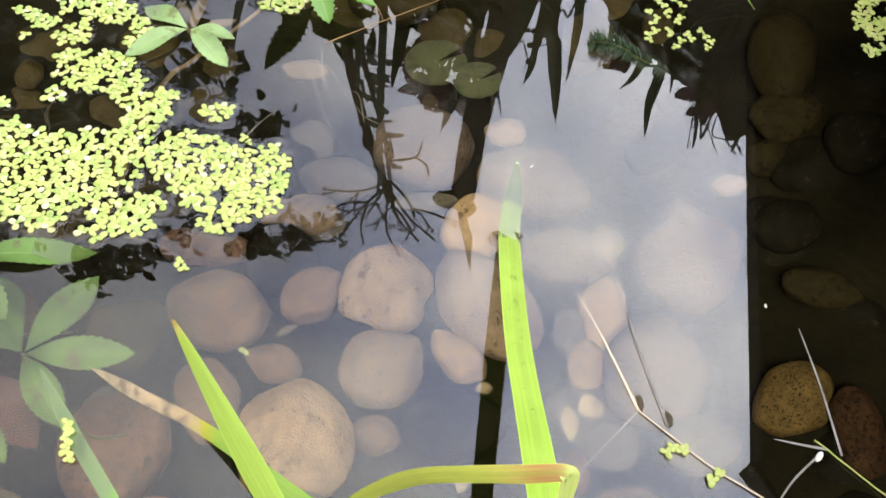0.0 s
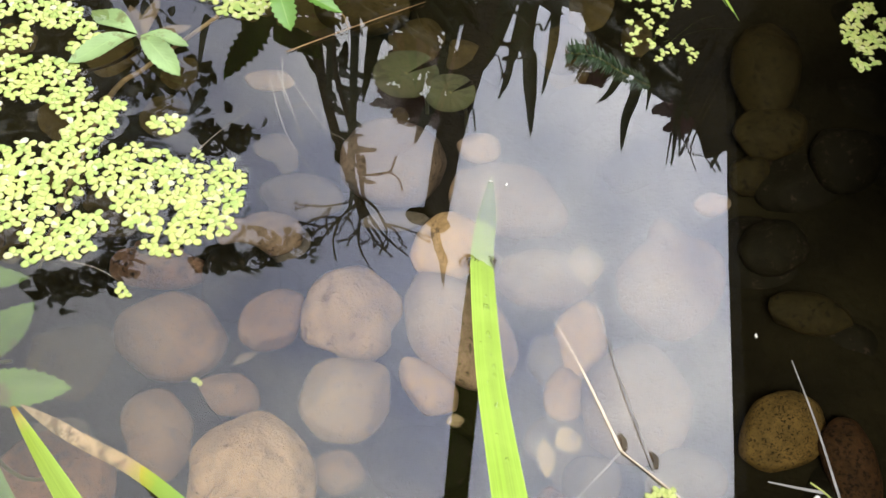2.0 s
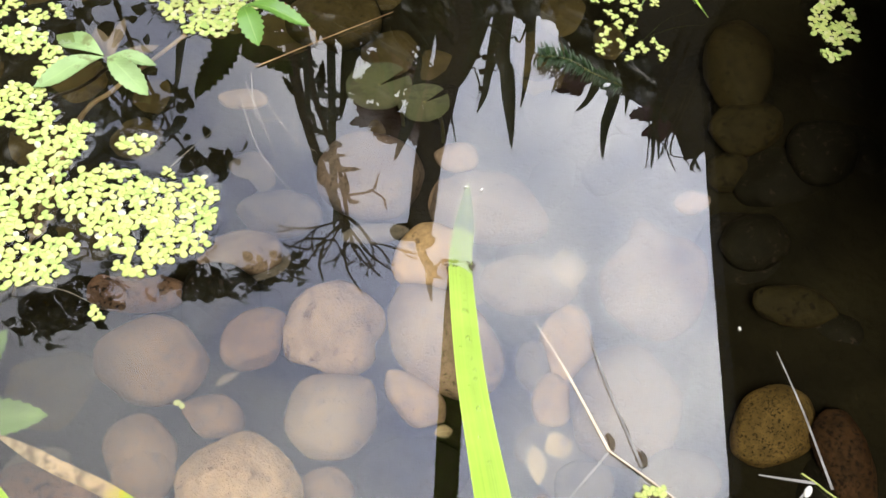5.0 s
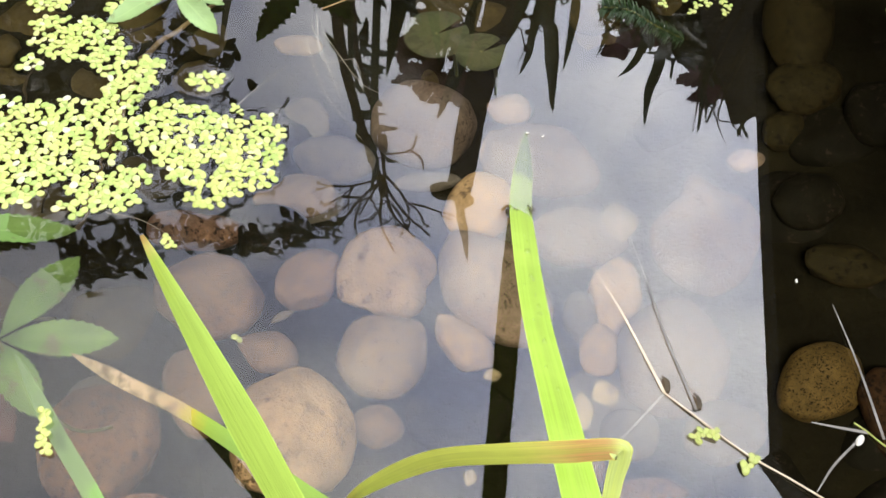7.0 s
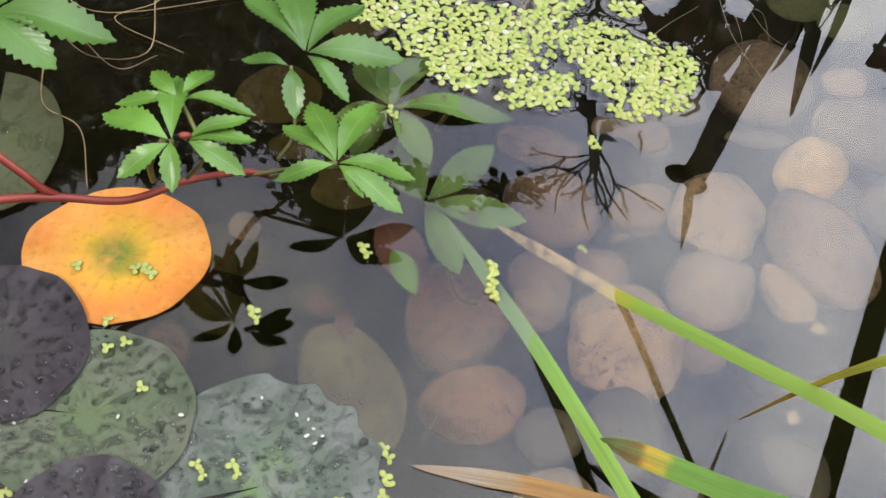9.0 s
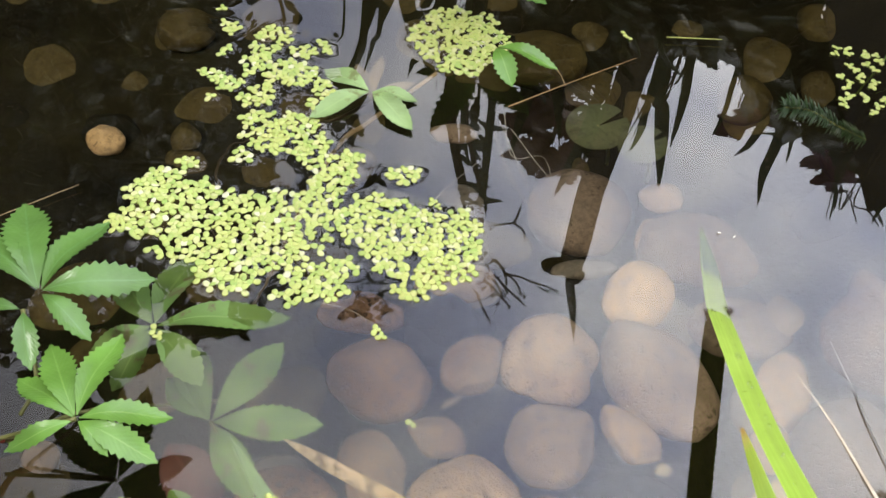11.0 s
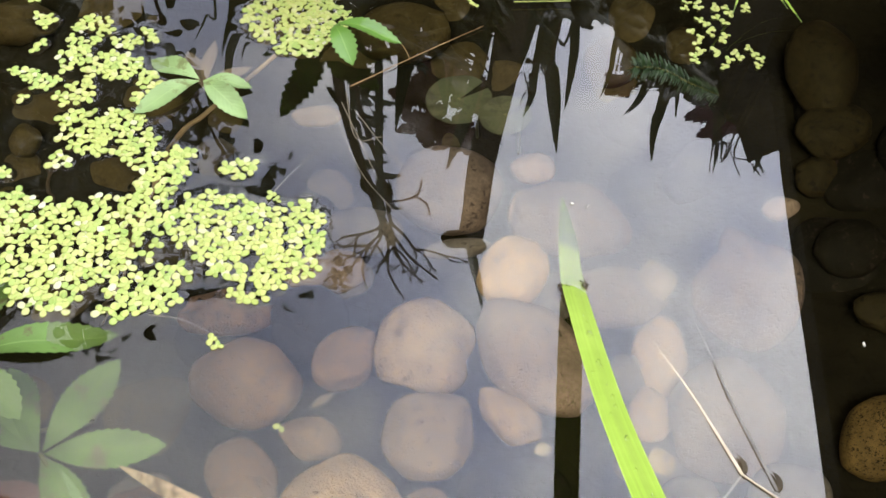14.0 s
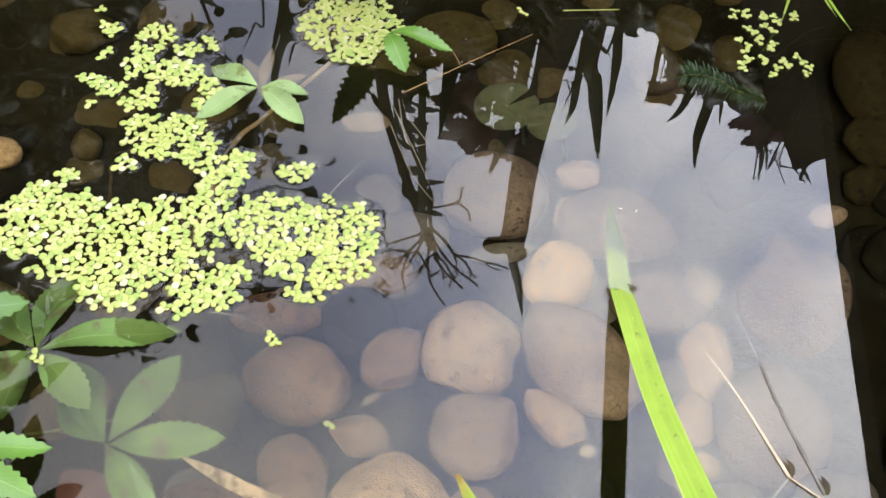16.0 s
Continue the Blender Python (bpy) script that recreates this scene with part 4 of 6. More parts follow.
for tip, w in (((-0.181, 0.572, 0.100), 0.026), ((-0.101, 0.572, 0.066), 0.026), ((-0.205, 0.63, 0.09), 0.022), ((-0.09, 0.64, 0.06), 0.022)):
    way = Vector(tip) - Vector((-0.154, 0.62, 0.047))
    turn = Matrix.Translation((-0.154, 0.62, 0.047)) @ way.to_track_quat("X", "Z").to_matrix().to_4x4()
    part("leaflet", leaflet(way.length, w, 12, 0.05, 0.1, m=turn, jag=0.17), LEAF, droop)
part("petiole", tube([(-0.154, 0.62, 0.047), (-0.15, 0.72, 0.09), (-0.2, 0.95, 0.08), (-0.22, 1.05, 0.04)], 0.0013, 18, 7), STEM_GREEN, droop)
red = base("creeping_plant", (-0.381, 0.139, 0.049), "water plant with a smooth red creeping stem", "water plant")
part("stem", tube([(-0.97, -0.25, 0.06), (-0.60, -0.06, 0.10), (-0.48, 0.04, 0.095), (-0.441, 0.074, 0.085), (-0.422, 0.090, 0.075), (-0.397, 0.108, 0.062), (-0.379, 0.139, 0.050), (-0.364, 0.170, 0.026), (-0.352, 0.177, 0.020)], 0.0027, 60, 9, end=0.0020), RED_STEM, red)
part("side_shoot", tube([(-0.424, 0.090, 0.075), (-0.430, 0.087, 0.085), (-0.443, 0.087, 0.100), (-0.50, 0.09, 0.14)], 0.0022, 12, 7), RED_STEM, red)
part("side_shoot", tube([(-0.395, 0.128, 0.055), (-0.391, 0.127, 0.075), (-0.376, 0.127, 0.103)], 0.0018, 12, 7), STEM_GREEN, red, "olive green side shoot")
part("side_shoot", tube([(-0.352, 0.177, 0.018), (-0.33, 0.182, 0.03), (-0.309, 0.187, 0.041)], 0.0011, 12, 6), STEM_GREEN, red, "olive green side shoot")
part("side_shoot", tube([(-0.352, 0.177, 0.016), (-0.325, 0.21, 0.0), (-0.30, 0.24, -0.06), (-0.28, 0.30, -0.2)], 0.0012, 14, 6), STEM_GREEN, red)
bud = bmesh.new()
bmesh.ops.create_icosphere(bud, subdivisions=3, radius=1.0, matrix=pose(-0.362, 0.128, 0.112, 0, 20, 40) @ Matrix.Diagonal((0.0034, 0.0020, 0.0018, 1)))
part("bud", bud, RED_STEM, red, "crimson leaf bud")

# sunken stalks, roots and fallen leaves
def strand(name, label, category, points, r, material, r_end=None, group="", kind="", sides=6):
    return tagged(link(name, tube(points, r, 20, sides, end=r_end), material), label, category, group, kind)


strand("sunken_twig", "pale straw-coloured twig lying just under the water", "twig", [(-0.179, 0.562, -0.030), (-0.206, 0.536, -0.050), (-0.230, 0.516, -0.070), (-0.256, 0.490, -0.100), (-0.32, 0.42, -0.3)], 0.0018, TWIG, 0.0026)
for points in (
    [(-0.122, 0.487, -0.005), (-0.099, 0.437, -0.005), (-0.067, 0.399, -0.006)],
    [(-0.110, 0.494, -0.004), (-0.078, 0.452, -0.004), (-0.060, 0.443, -0.008)],
    [(-0.12, 0.50, -0.003), (-0.095, 0.452, -0.012), (-0.088, 0.44, -0.02)],
    [(-0.154, 0.412, -0.001), (-0.145, 0.429, -0.001), (-0.129, 0.454, -0.001)],
    [(-0.213, 0.311, -0.002), (-0.192, 0.309, -0.001), (-0.171, 0.301, -0.002)],
    [(-0.118, 0.51, -0.002), (-0.106, 0.47, -0.01), (-0.083, 0.47, -0.004), (-0.072, 0.44, -0.002)],
):
    strand("root_thread", "thin pale root thread trailing in the water", "root", points, 0.00028, ROOT, 0.0001, "root threads", sides=4)
for points in (
    [(-0.504, 0.30, 0.004), (-0.482, 0.251, 0.004), (-0.516, 0.233, 0.003), (-0.556, 0.247, 0.003)],
    [(-0.541, 0.213, 0.004), (-0.521, 0.183, 0.004), (-0.489, 0.175, 0.003), (-0.458, 0.135, 0.006)],
    [(-0.555, 0.259, 0.004), (-0.497, 0.230, 0.003), (-0.475, 0.251, 0.003)],
    [(-0.60, 0.30, 0.004), (-0.54, 0.27, 0.004), (-0.47, 0.31, 0.003), (-0.40, 0.37, 0.004)],
    [(-0.53, 0.34, 0.004), (-0.50, 0.30, 0.004), (-0.52, 0.27, 0.003), (-0.46, 0.26, 0.003)],
):
    strand("root_thread", "thin reddish root thread looping over the water", "root", points, 0.0005, TWIG, 0.0003, "root threads", sides=4)


def fallen(name, at, turn, length, width, material, label, tilt=(0, 0), jag=0.05):
    ob = link(name, leaflet(length, width, 12, 0.15, 0.2, m=pose(*at, tilt[0], tilt[1], turn), jag=jag), material)
    return tagged(ob, label, "leaf", "sunken leaves")


fallen("sunken_leaf", (-0.298, 0.226, -0.10), -40, 0.062, 0.034, LEAF_RUST, "rust-red dead leaf sunk under the water")
fallen("sunken_leaf", (-0.272, 0.184, -0.045), -42, 0.034, 0.016, LEAF_SUNK, "torn scrap of pale green leaf under water", jag=0.14)
fallen("sunken_leaf", (-0.335, 0.165, -0.17), 20, 0.022, 0.014, LEAF_RUST, "small crimson dead leaf sunk by a stone", jag=0.22)
fallen("sunken_leaf", (-0.305, 0.172, -0.17), -70, 0.022, 0.014, LEAF_RUST, "small crimson dead leaf sunk by a stone", jag=0.22)
fallen("sunken_leaf", (0.160, 0.471, -0.277), 96, 0.047, 0.032, LEAF_PALE, "pale pointed dead leaf lying on the stones")
fallen("sunken_leaf", (0.127, 0.283, -0.247), 95, 0.034, 0.014, LEAF_SCRAP, "curled pale brown leaf scrap on the stones", jag=0.2)
fallen("sunken_leaf", (0.133, 0.312, -0.253), 28, 0.025, 0.021, LEAF_SCRAP, "curled pale brown leaf scrap on the stones", jag=0.2)
fallen("sunken_leaf", (0.045, 0.319, -0.254), 20, 0.016, 0.010, LEAF_SCRAP, "small crumpled pale scrap on the stones", jag=0.3)
fallen("sunken_leaf", (-0.132, 0.345, -0.265), 45, 0.022, 0.007, LEAF_PALE, "small bent pale leaf between the stones")
fallen("sunken_leaf", (0.040, 0.227, -0.240), 80, 0.014, 0.009, LEAF_SCRAP, "small pale scrap sunk between the stones", jag=0.3)
fallen("sunken_leaf", (-0.219, 0.098, -0.212), 85, 0.035, 0.002, LEAF_PALE, "thin pale straw standing up from the stones")
for x, y, z, r in ((-0.032, 0.640, -0.205, 0.032), (0.012, 0.622, -0.20, 0.025)):
    pad = lily_pad(x, y, r, r * 0.9, 40, PAD_SUNK, "young round lily leaf still under the water", z, 0.3, seed=int(r * 1000))
    part("stalk", tube([(x, y, z), (x + 0.02, y + 0.04, z - 0.1), (x + 0.03, y + 0.06, z - 0.24)], 0.0018, 10, 6), STEM_GREEN, pad)

# the dry grass stem afloat, with its narrow leaves, and a second one in the shade
grass = base("dry_grass_stem", (0.134, 0.2375, 0.001), "dry straw grass stem with narrow blades afloat", "grass")
part("stem", tube([(0.1345, 0.2375, 0.0008), (0.152, 0.2255, 0.0012), (0.180, 0.2067, 0.0012), (0.2133, 0.1901, 0.002), (0.30, 0.14, 0.01)], 0.0006, 20, 6), STRAW, grass)
part("blade", sword([(0.0944, 0.3234, -0.012), (0.1075, 0.294, -0.001), (0.1185, 0.271, 0.0008), (0.1345, 0.2375, 0.0012)], 0.0013, tip=1.0, count=24), STRAW, grass, "straw-coloured blade")
part("blade", sword([(0.1172, 0.3485, -0.006), (0.127, 0.31, 0.0004), (0.1352, 0.2797, 0.0008), (0.1530, 0.2294, 0.001)], 0.0012, tip=1.0, count=24), STRAW_GREY, grass, "thin greyish blade")
part("blade", sword([(0.095, 0.19, -0.03), (0.1063, 0.2032, -0.012), (0.1345, 0.2372, 0.0)], 0.0008, tip=0.8, count=20), STRAW_GREY, grass)
# dark curls added for the dark meniscus reflection at each blade's base
for at, to in (((0.1365, 0.2385, 0.0012), (0.1335, 0.2485, 0.0016)), ((0.1545, 0.2300, 0.0012), (0.1520, 0.2400, 0.0016))):
    part("sheath", sword([to, ((at[0] + to[0]) / 2 + 0.0012, (at[1] + to[1]) / 2, 0.0022), at], 0.0026, tip=0.5, count=10), STALK, grass, "dark curl standing in for the meniscus at a blade base")
grass = base("dry_grass_stem", (0.253, 0.229, 0.001), "greyish grass stem with narrow blades in the shade", "grass")
part("stem", tube([(0.2455, 0.2344, 0.001), (0.2530, 0.2291, 0.0015), (0.2625, 0.2212, 0.002), (0.30, 0.195, 0.004), (0.38, 0.15, 0.02)], 0.0006, 20, 6), STEM_LIME, grass)
part("blade", sword([(0.2444, 0.3134, 0.001), (0.2533, 0.273, 0.002), (0.2617, 0.2262, 0.0015)], 0.0012, tip=1.0, count=20), STRAW_GREY, grass)
part("blade", sword([(0.2203, 0.2316, 0.0004), (0.236, 0.2302, 0.001), (0.2530, 0.2291, 0.0015)], 0.0012, tip=0.8, count=20), STRAW_GREY, grass)
part("blade", sword([(0.2180, 0.1901, 0.001), (0.230, 0.207, 0.001), (0.2474, 0.2249, 0.0015)], 0.0009, tip=0.5, count=20), STRAW_GREY, grass)
bm = bmesh.new()
bmesh.ops.create_icosphere(bm, subdivisions=3, radius=1.0, matrix=pose(0.2468, 0.2235, 0.002, 0, 0, 55) @ Matrix.Diagonal((0.0042, 0.0020, 0.0012, 1)))
part("bract", bm, HUSK, grass, "white papery bract")

strand("straw", "thin orange straw lying across the water", "straw", [(-0.1152, 0.514, 0.001), (-0.066, 0.554, 0.002), (-0.0197, 0.5912, 0.002)], 0.00045, STRAW_ORANGE, 0.0002, sides=5)
strand("straw", "thin curved straw hanging down to the water", "straw", [(-0.105, 0.585, 0.004), (-0.0939, 0.5755, 0.003), (-0.080, 0.560, 0.002), (-0.0737, 0.5472, 0.001)], 0.0004, STRAW_ORANGE, 0.0002, sides=5)
strand("straw", "thin yellow-green stalk lying on the water", "straw", [(0.004, 0.621, 0.004), (0.050, 0.628, 0.004)], 0.0006, STEM_LIME, 0.0004, sides=5)
for points in ([(0.238, 0.625, 0.004), (0.218, 0.637, 0.020), (0.188, 0.646, 0.050)], [(0.229, 0.641, 0.004), (0.213, 0.647, 0.020), (0.197, 0.648, 0.050)], [(0.182, 0.628, 0.004), (0.185, 0.641, 0.020), (0.181, 0.644, 0.050)]):
    ob = link("grass_blade", sword([Vector(p) for p in points], 0.0022, tip=0.6, count=16), BLADE)
    tagged(ob, "narrow green grass blade leaning in from the bank", "grass", "bank grass")

# white husks and petals fallen on pads and water
def husk(x, y, z, size, seed):
    bm = bmesh.new()
    rnd = random.Random(seed)
    bmesh.ops.create_icosphere(bm, subdivisions=2, radius=1.0)
    for v in bm.verts:
        v.co = Vector((v.co.x * size * (1 + 0.3 * noise.noise(v.co * 2 + Vector((seed, 0, 0)))), v.co.y * size * 0.6, v.co.z * size * 0.25 + size * 0.4 * v.co.x * v.co.x))
    ob = link("seed_husk", bm, HUSK)
    ob.matrix_basis = pose(x, y, z, rnd.uniform(-10, 10), rnd.uniform(-10, 10), rnd.uniform(0, 360))
    return tagged(ob, "tiny white seed husk fallen from above", "husk", "seed husks")


for n, (x, y) in enumerate([(-0.412, -0.012), (-0.363, 0.011), (-0.332, 0.024), (-0.296, 0.049), (-0.274, 0.047), (-0.267, 0.047), (-0.262, 0.043), (-0.264, 0.038), (-0.256, 0.041), (-0.258, 0.036), (-0.330, -0.046), (-0.354, -0.066), (-0.341, -0.056), (-0.243, -0.025), (-0.244, -0.030), (-0.387, -0.037), (-0.224, -0.002), (-0.215, 0.007)]):
    husk(x, y, pad_top(x, y) + 0.0003, 0.0011 + 0.0006 * ((n * 7) % 5) / 5, n)
for n, (x, y) in enumerate([(0.0453, 0.4205), (0.056, 0.4192), (0.2230, 0.3275)]):
    husk(x, y, 0.0008, 0.0016, 40 + n)
for n, (x, y) in enumerate([(-0.045, 0.412), (-0.075, 0.41), (0.02, 0.37), (-0.02, 0.30)]):
    husk(x, y, bed_height(x, y) + 0.05, 0.0009, 60 + n)

# a feathery sprig of water weed breaking the surface
sprig = base("water_weed", (0.117, 0.556, 0.0), "dark feathery sprig of water weed breaking the surface", "water weed")
weed = random.Random(5)
line = [Vector((0.098, 0.556, 0.004)), Vector((0.118, 0.556, 0.004)), Vector((0.140, 0.549, -0.002)), Vector((0.165, 0.55, -0.02))]
part("stem", tube(line, 0.001, 16, 6), STEM_GREEN, sprig)
bm = bmesh.new()
for n, c in enumerate(spline(line, 42)):
    for k in range(7):
        a = weed.uniform(0, 2 * math.pi)
        d = Vector((-0.35, math.cos(a), 0.75 * math.sin(a))).normalized() * weed.uniform(0.007, 0.013)
        sword([c + d, c + d * 0.5 + Vector((0, 0, 0.001)), c], 0.0008, count=3, tip=0.6, bm=bm)
tagged(part("needles", bm, LEAF_WEED, sprig, "fine dark green needles"), kind="stuff")

# ---- plants on the far bank, mirrored in the pond ----
flags = base("flag_iris", (0.15, 1.35, 0.05), "clump of tall dark iris leaves on the far bank", "plant")


# blades coloured near-black, as silhouettes against the sky
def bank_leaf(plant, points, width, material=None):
    return part("leaf", sword(points, width, facing=(0, -1, 0.1), count=24, tip=0.35, keel=0.1), material or BLADE_SILHOUETTE, plant)


bank_leaf(flags, [(0.260, 1.600, 1.245), (0.232, 1.600, 1.10), (0.205, 1.600, 0.97), (0.18, 1.600, 0.84), (0.15, 1.630, 0.05)], 0.036)
bank_leaf(flags, [(0.153, 1.700, 1.185), (0.184, 1.700, 1.011), (0.205, 1.700, 0.857), (0.217, 1.730, 0.050)], 0.008)
bank_leaf(flags, [(0.171, 1.700, 1.178), (0.184, 1.700, 1.039), (0.195, 1.700, 0.875), (0.201, 1.730, 0.050)], 0.006)
bank_leaf(flags, [(0.189, 1.700, 1.000), (0.215, 1.700, 0.950), (0.244, 1.700, 0.884), (0.261, 1.730, 0.050)], 0.006)
bank_leaf(flags, [(0.274, 1.700, 1.188), (0.265, 1.700, 1.005), (0.244, 1.700, 0.785), (0.231, 1.730, 0.050)], 0.024)
bank_leaf(flags, [(0.076, 1.500, 0.972), (0.098, 1.500, 0.888), (0.120, 1.500, 0.724), (0.126, 1.500, 0.651), (0.129, 1.530, 0.050)], 0.040)
bank_leaf(flags, [(0.109, 1.500, 1.145), (0.084, 1.500, 1.036), (0.061, 1.500, 0.895), (0.047, 1.530, 0.050)], 0.006)
bank_leaf(flags, [(-0.232, 1.500, 1.161), (-0.247, 1.500, 1.080), (-0.256, 1.500, 1.007), (-0.262, 1.530, 0.050)], 0.013)
bank_leaf(flags, [(0.131, 1.400, 0.655), (0.129, 1.400, 0.613), (0.128, 1.400, 0.574), (0.127, 1.430, 0.050)], 0.023)
bank_leaf(flags, [(0.343, 1.400, 0.887), (0.365, 1.400, 0.836), (0.378, 1.400, 0.698), (0.376, 1.400, 0.612), (0.375, 1.430, 0.050)], 0.021)
bank_leaf(flags, [(0.439, 1.400, 1.029), (0.419, 1.400, 0.926), (0.416, 1.400, 0.835), (0.408, 1.400, 0.693), (0.404, 1.430, 0.050)], 0.024)
bank_leaf(flags, [(0.454, 1.400, 0.883), (0.442, 1.400, 0.821), (0.423, 1.400, 0.736), (0.412, 1.430, 0.050)], 0.009)
bank_leaf(flags, [(0.283, 1.400, 0.843), (0.289, 1.400, 0.760), (0.281, 1.400, 0.629), (0.276, 1.430, 0.050)], 0.011)
bank_leaf(flags, [(0.372, 1.400, 0.810), (0.418, 1.400, 0.801), (0.470, 1.400, 0.775)], 0.012)
bank_leaf(flags, [(0.377, 0.950, 0.549), (0.367, 0.950, 0.502), (0.341, 0.950, 0.387), (0.325, 0.980, 0.050)], 0.005)
bank_leaf(flags, [(0.382, 0.950, 0.525), (0.371, 0.950, 0.488), (0.344, 0.950, 0.386), (0.327, 0.980, 0.050)], 0.003)
bank_leaf(flags, [(0.437, 0.950, 0.541), (0.435, 0.950, 0.521), (0.436, 0.950, 0.488)], 0.006)
bank_leaf(flags, [(0.456, 0.950, 0.544), (0.443, 0.950, 0.526), (0.430, 0.950, 0.509)], 0.004)
bank_leaf(flags, [(0.026, 1.300, 0.644), (0.032, 1.300, 0.563), (0.036, 1.300, 0.512), (0.038, 1.330, 0.050)], 0.020)
bank_leaf(flags, [(-0.020, 1.300, 0.611), (-0.030, 1.300, 0.561), (-0.041, 1.300, 0.489), (-0.048, 1.330, 0.050)], 0.026)
bank_leaf(flags, [(-0.039, 1.300, 0.641), (-0.059, 1.300, 0.578), (-0.070, 1.300, 0.494), (-0.077, 1.330, 0.050)], 0.017)
bank_leaf(flags, [(-0.378, 1.500, 0.852), (-0.336, 1.500, 0.758), (-0.315, 1.500, 0.698), (-0.303, 1.530, 0.050)], 0.006)
bank_leaf(flags, [(-0.540, 1.400, 1.008), (-0.494, 1.400, 0.809), (-0.457, 1.400, 0.647), (-0.434, 1.430, 0.050)], 0.018)
bank_leaf(flags, [(-0.469, 1.400, 0.814), (-0.443, 1.400, 0.715), (-0.426, 1.400, 0.631), (-0.415, 1.430, 0.050)], 0.010)
bank_leaf(flags, [(-0.560, 1.400, 0.778), (-0.526, 1.400, 0.709), (-0.501, 1.400, 0.652), (-0.486, 1.430, 0.050)], 0.005)
bank_leaf(flags, [(0.143, 1.500, 1.022), (0.153, 1.500, 0.945), (0.150, 1.500, 0.813), (0.148, 1.530, 0.050)], 0.017)
bank_leaf(flags, [(-0.187, 1.400, 1.431), (-0.176, 1.400, 1.281), (-0.184, 1.400, 1.153), (-0.188, 1.430, 0.050)], 0.019)
bank_leaf(flags, [(0.040, 1.5, 1.105), (0.052, 1.5, 0.989), (0.072, 1.5, 0.882), (0.097, 1.5, 0.709), (0.12, 1.53, 0.05)], 0.030)
wild = random.Random(17)
for n in range(105):
    x, y = wild.uniform(-0.35, 0.62), wild.uniform(1.08, 1.65)
    if x > 0.22 and n % 3:
        continue
    h = wild.uniform(0.42, 0.74) * (0.48 + 0.43 * y) * (0.82 if x > 0.2 else 0.72 if x > -0.06 else 1.0)
    lean = wild.uniform(-0.12, 0.12)
    bank_leaf(flags, [(x + lean, y - 0.03, h), (x + lean * 0.4, y, h * 0.6), (x, y, 0.05)], wild.choice((0.007, 0.012, 0.018, 0.030)))

# a low dense thicket right at the far edge of the water
def thicket_top(x):
    """Height of the thicket along the bank."""
    steps = ((-0.24, 0.40), (-0.17, 0.50), (-0.06, 0.50), (0.03, 0.37), (0.15, 0.38), (0.26, 0.50), (0.36, 0.54), (0.47, 0.58), (0.75, 0.56))
    for (a, h), (b, k) in zip(steps, steps[1:]):
        if x <= b:
            return h + (k - h) * max(0.0, x - a) / (b - a)
    return steps[-1][1]


thicket = base("bank_thicket", (0.25, 1.15, 0.05), "low dense dark thicket at the edge of the pond", "shrub")
bm = bmesh.new()
for n in range(1500):
    x, y = wild.uniform(-0.23, 0.74), wild.uniform(1.07, 1.22)
    h = (thicket_top(x) - 0.02) * (1 + 0.75 * (y - 1.12)) * wild.uniform(0.35, 1.0) ** 0.5 + 0.012 * noise.noise((x * 18, y * 18, 0))
    leaflet(wild.uniform(0.05, 0.10), wild.uniform(0.016, 0.032), 4, 0.2, 0.2, bm=bm, m=Matrix.Translation((x, y, h)) @ pose(0, 0, 0, wild.uniform(50, 130), wild.uniform(-150, -30) + 60, wild.uniform(-60, 60)), jag=0.08)
tagged(part("leaves", bm, LEAF_SILHOUETTE, thicket), kind="stuff")
for n in range(60):
    x, y = wild.uniform(-0.2, 0.7), wild.uniform(1.09, 1.2)
    part("stem", tube([(x, y, 0.05), (x + wild.uniform(-0.04, 0.04), y, 0.25), (x + wild.uniform(-0.06, 0.06), y, thicket_top(x) + wild.uniform(-0.08, 0.04))], 0.003, 8, 5, end=0.001), STALK, thicket)

pod = base("seed_stalk", (0.04, 1.12, 0.05), "brown iris seed stalk with a pod on the bank", "plant")
part("stalk", sword([(0.030, 1.12, 1.04), (0.034, 1.12, 0.926), (0.034, 1.12, 0.75), (0.046, 1.12, 0.571), (0.05, 1.12, 0.435), (0.055, 1.12, 0.05)], 0.052, facing=(0, -1, 0.1), count=30, tip=0.04, keel=0.4, thick=0.5), STALK, pod)
part("leaf", sword([(0.082, 1.12, 1.274), (0.061, 1.12, 1.152), (0.036, 1.12, 1.02), (0.034, 1.13, 0.80), (0.06, 1.13, 0.3)], 0.020, facing=(0, -1, 0.1), count=30, tip=0.3), BLADE_SILHOUETTE, pod)
part("leaf", sword([(-0.03, 1.13, 0.80), (0.0, 1.13, 0.62), (0.02, 1.13, 0.35)], 0.022, facing=(0, -1, 0.1), count=20, tip=0.3), BLADE_SILHOUETTE, pod)
bm = bmesh.new()
bmesh.ops.create_icosphere(bm, subdivisions=3, radius=1.0, matrix=pose(0.002, 1.12, 1.003, 0, 4, 0) @ Matrix.Diagonal((0.031, 0.018, 0.021, 1)))
for v in bm.verts:
    v.co += 0.002 * noise.noise_vector(v.co * 60)
part("seed_pod", bm, STALK, pod, "plump brown seed pod")
bm = bmesh.new()
bmesh.ops.create_icosphere(bm, subdivisions=3, radius=1.0, matrix=pose(0.048, 1.12, 1.03, 0, 50, 0) @ Matrix.Diagonal((0.024, 0.013, 0.016, 1)))
part("seed_pod", bm, STALK, pod, "small brown seed pod")

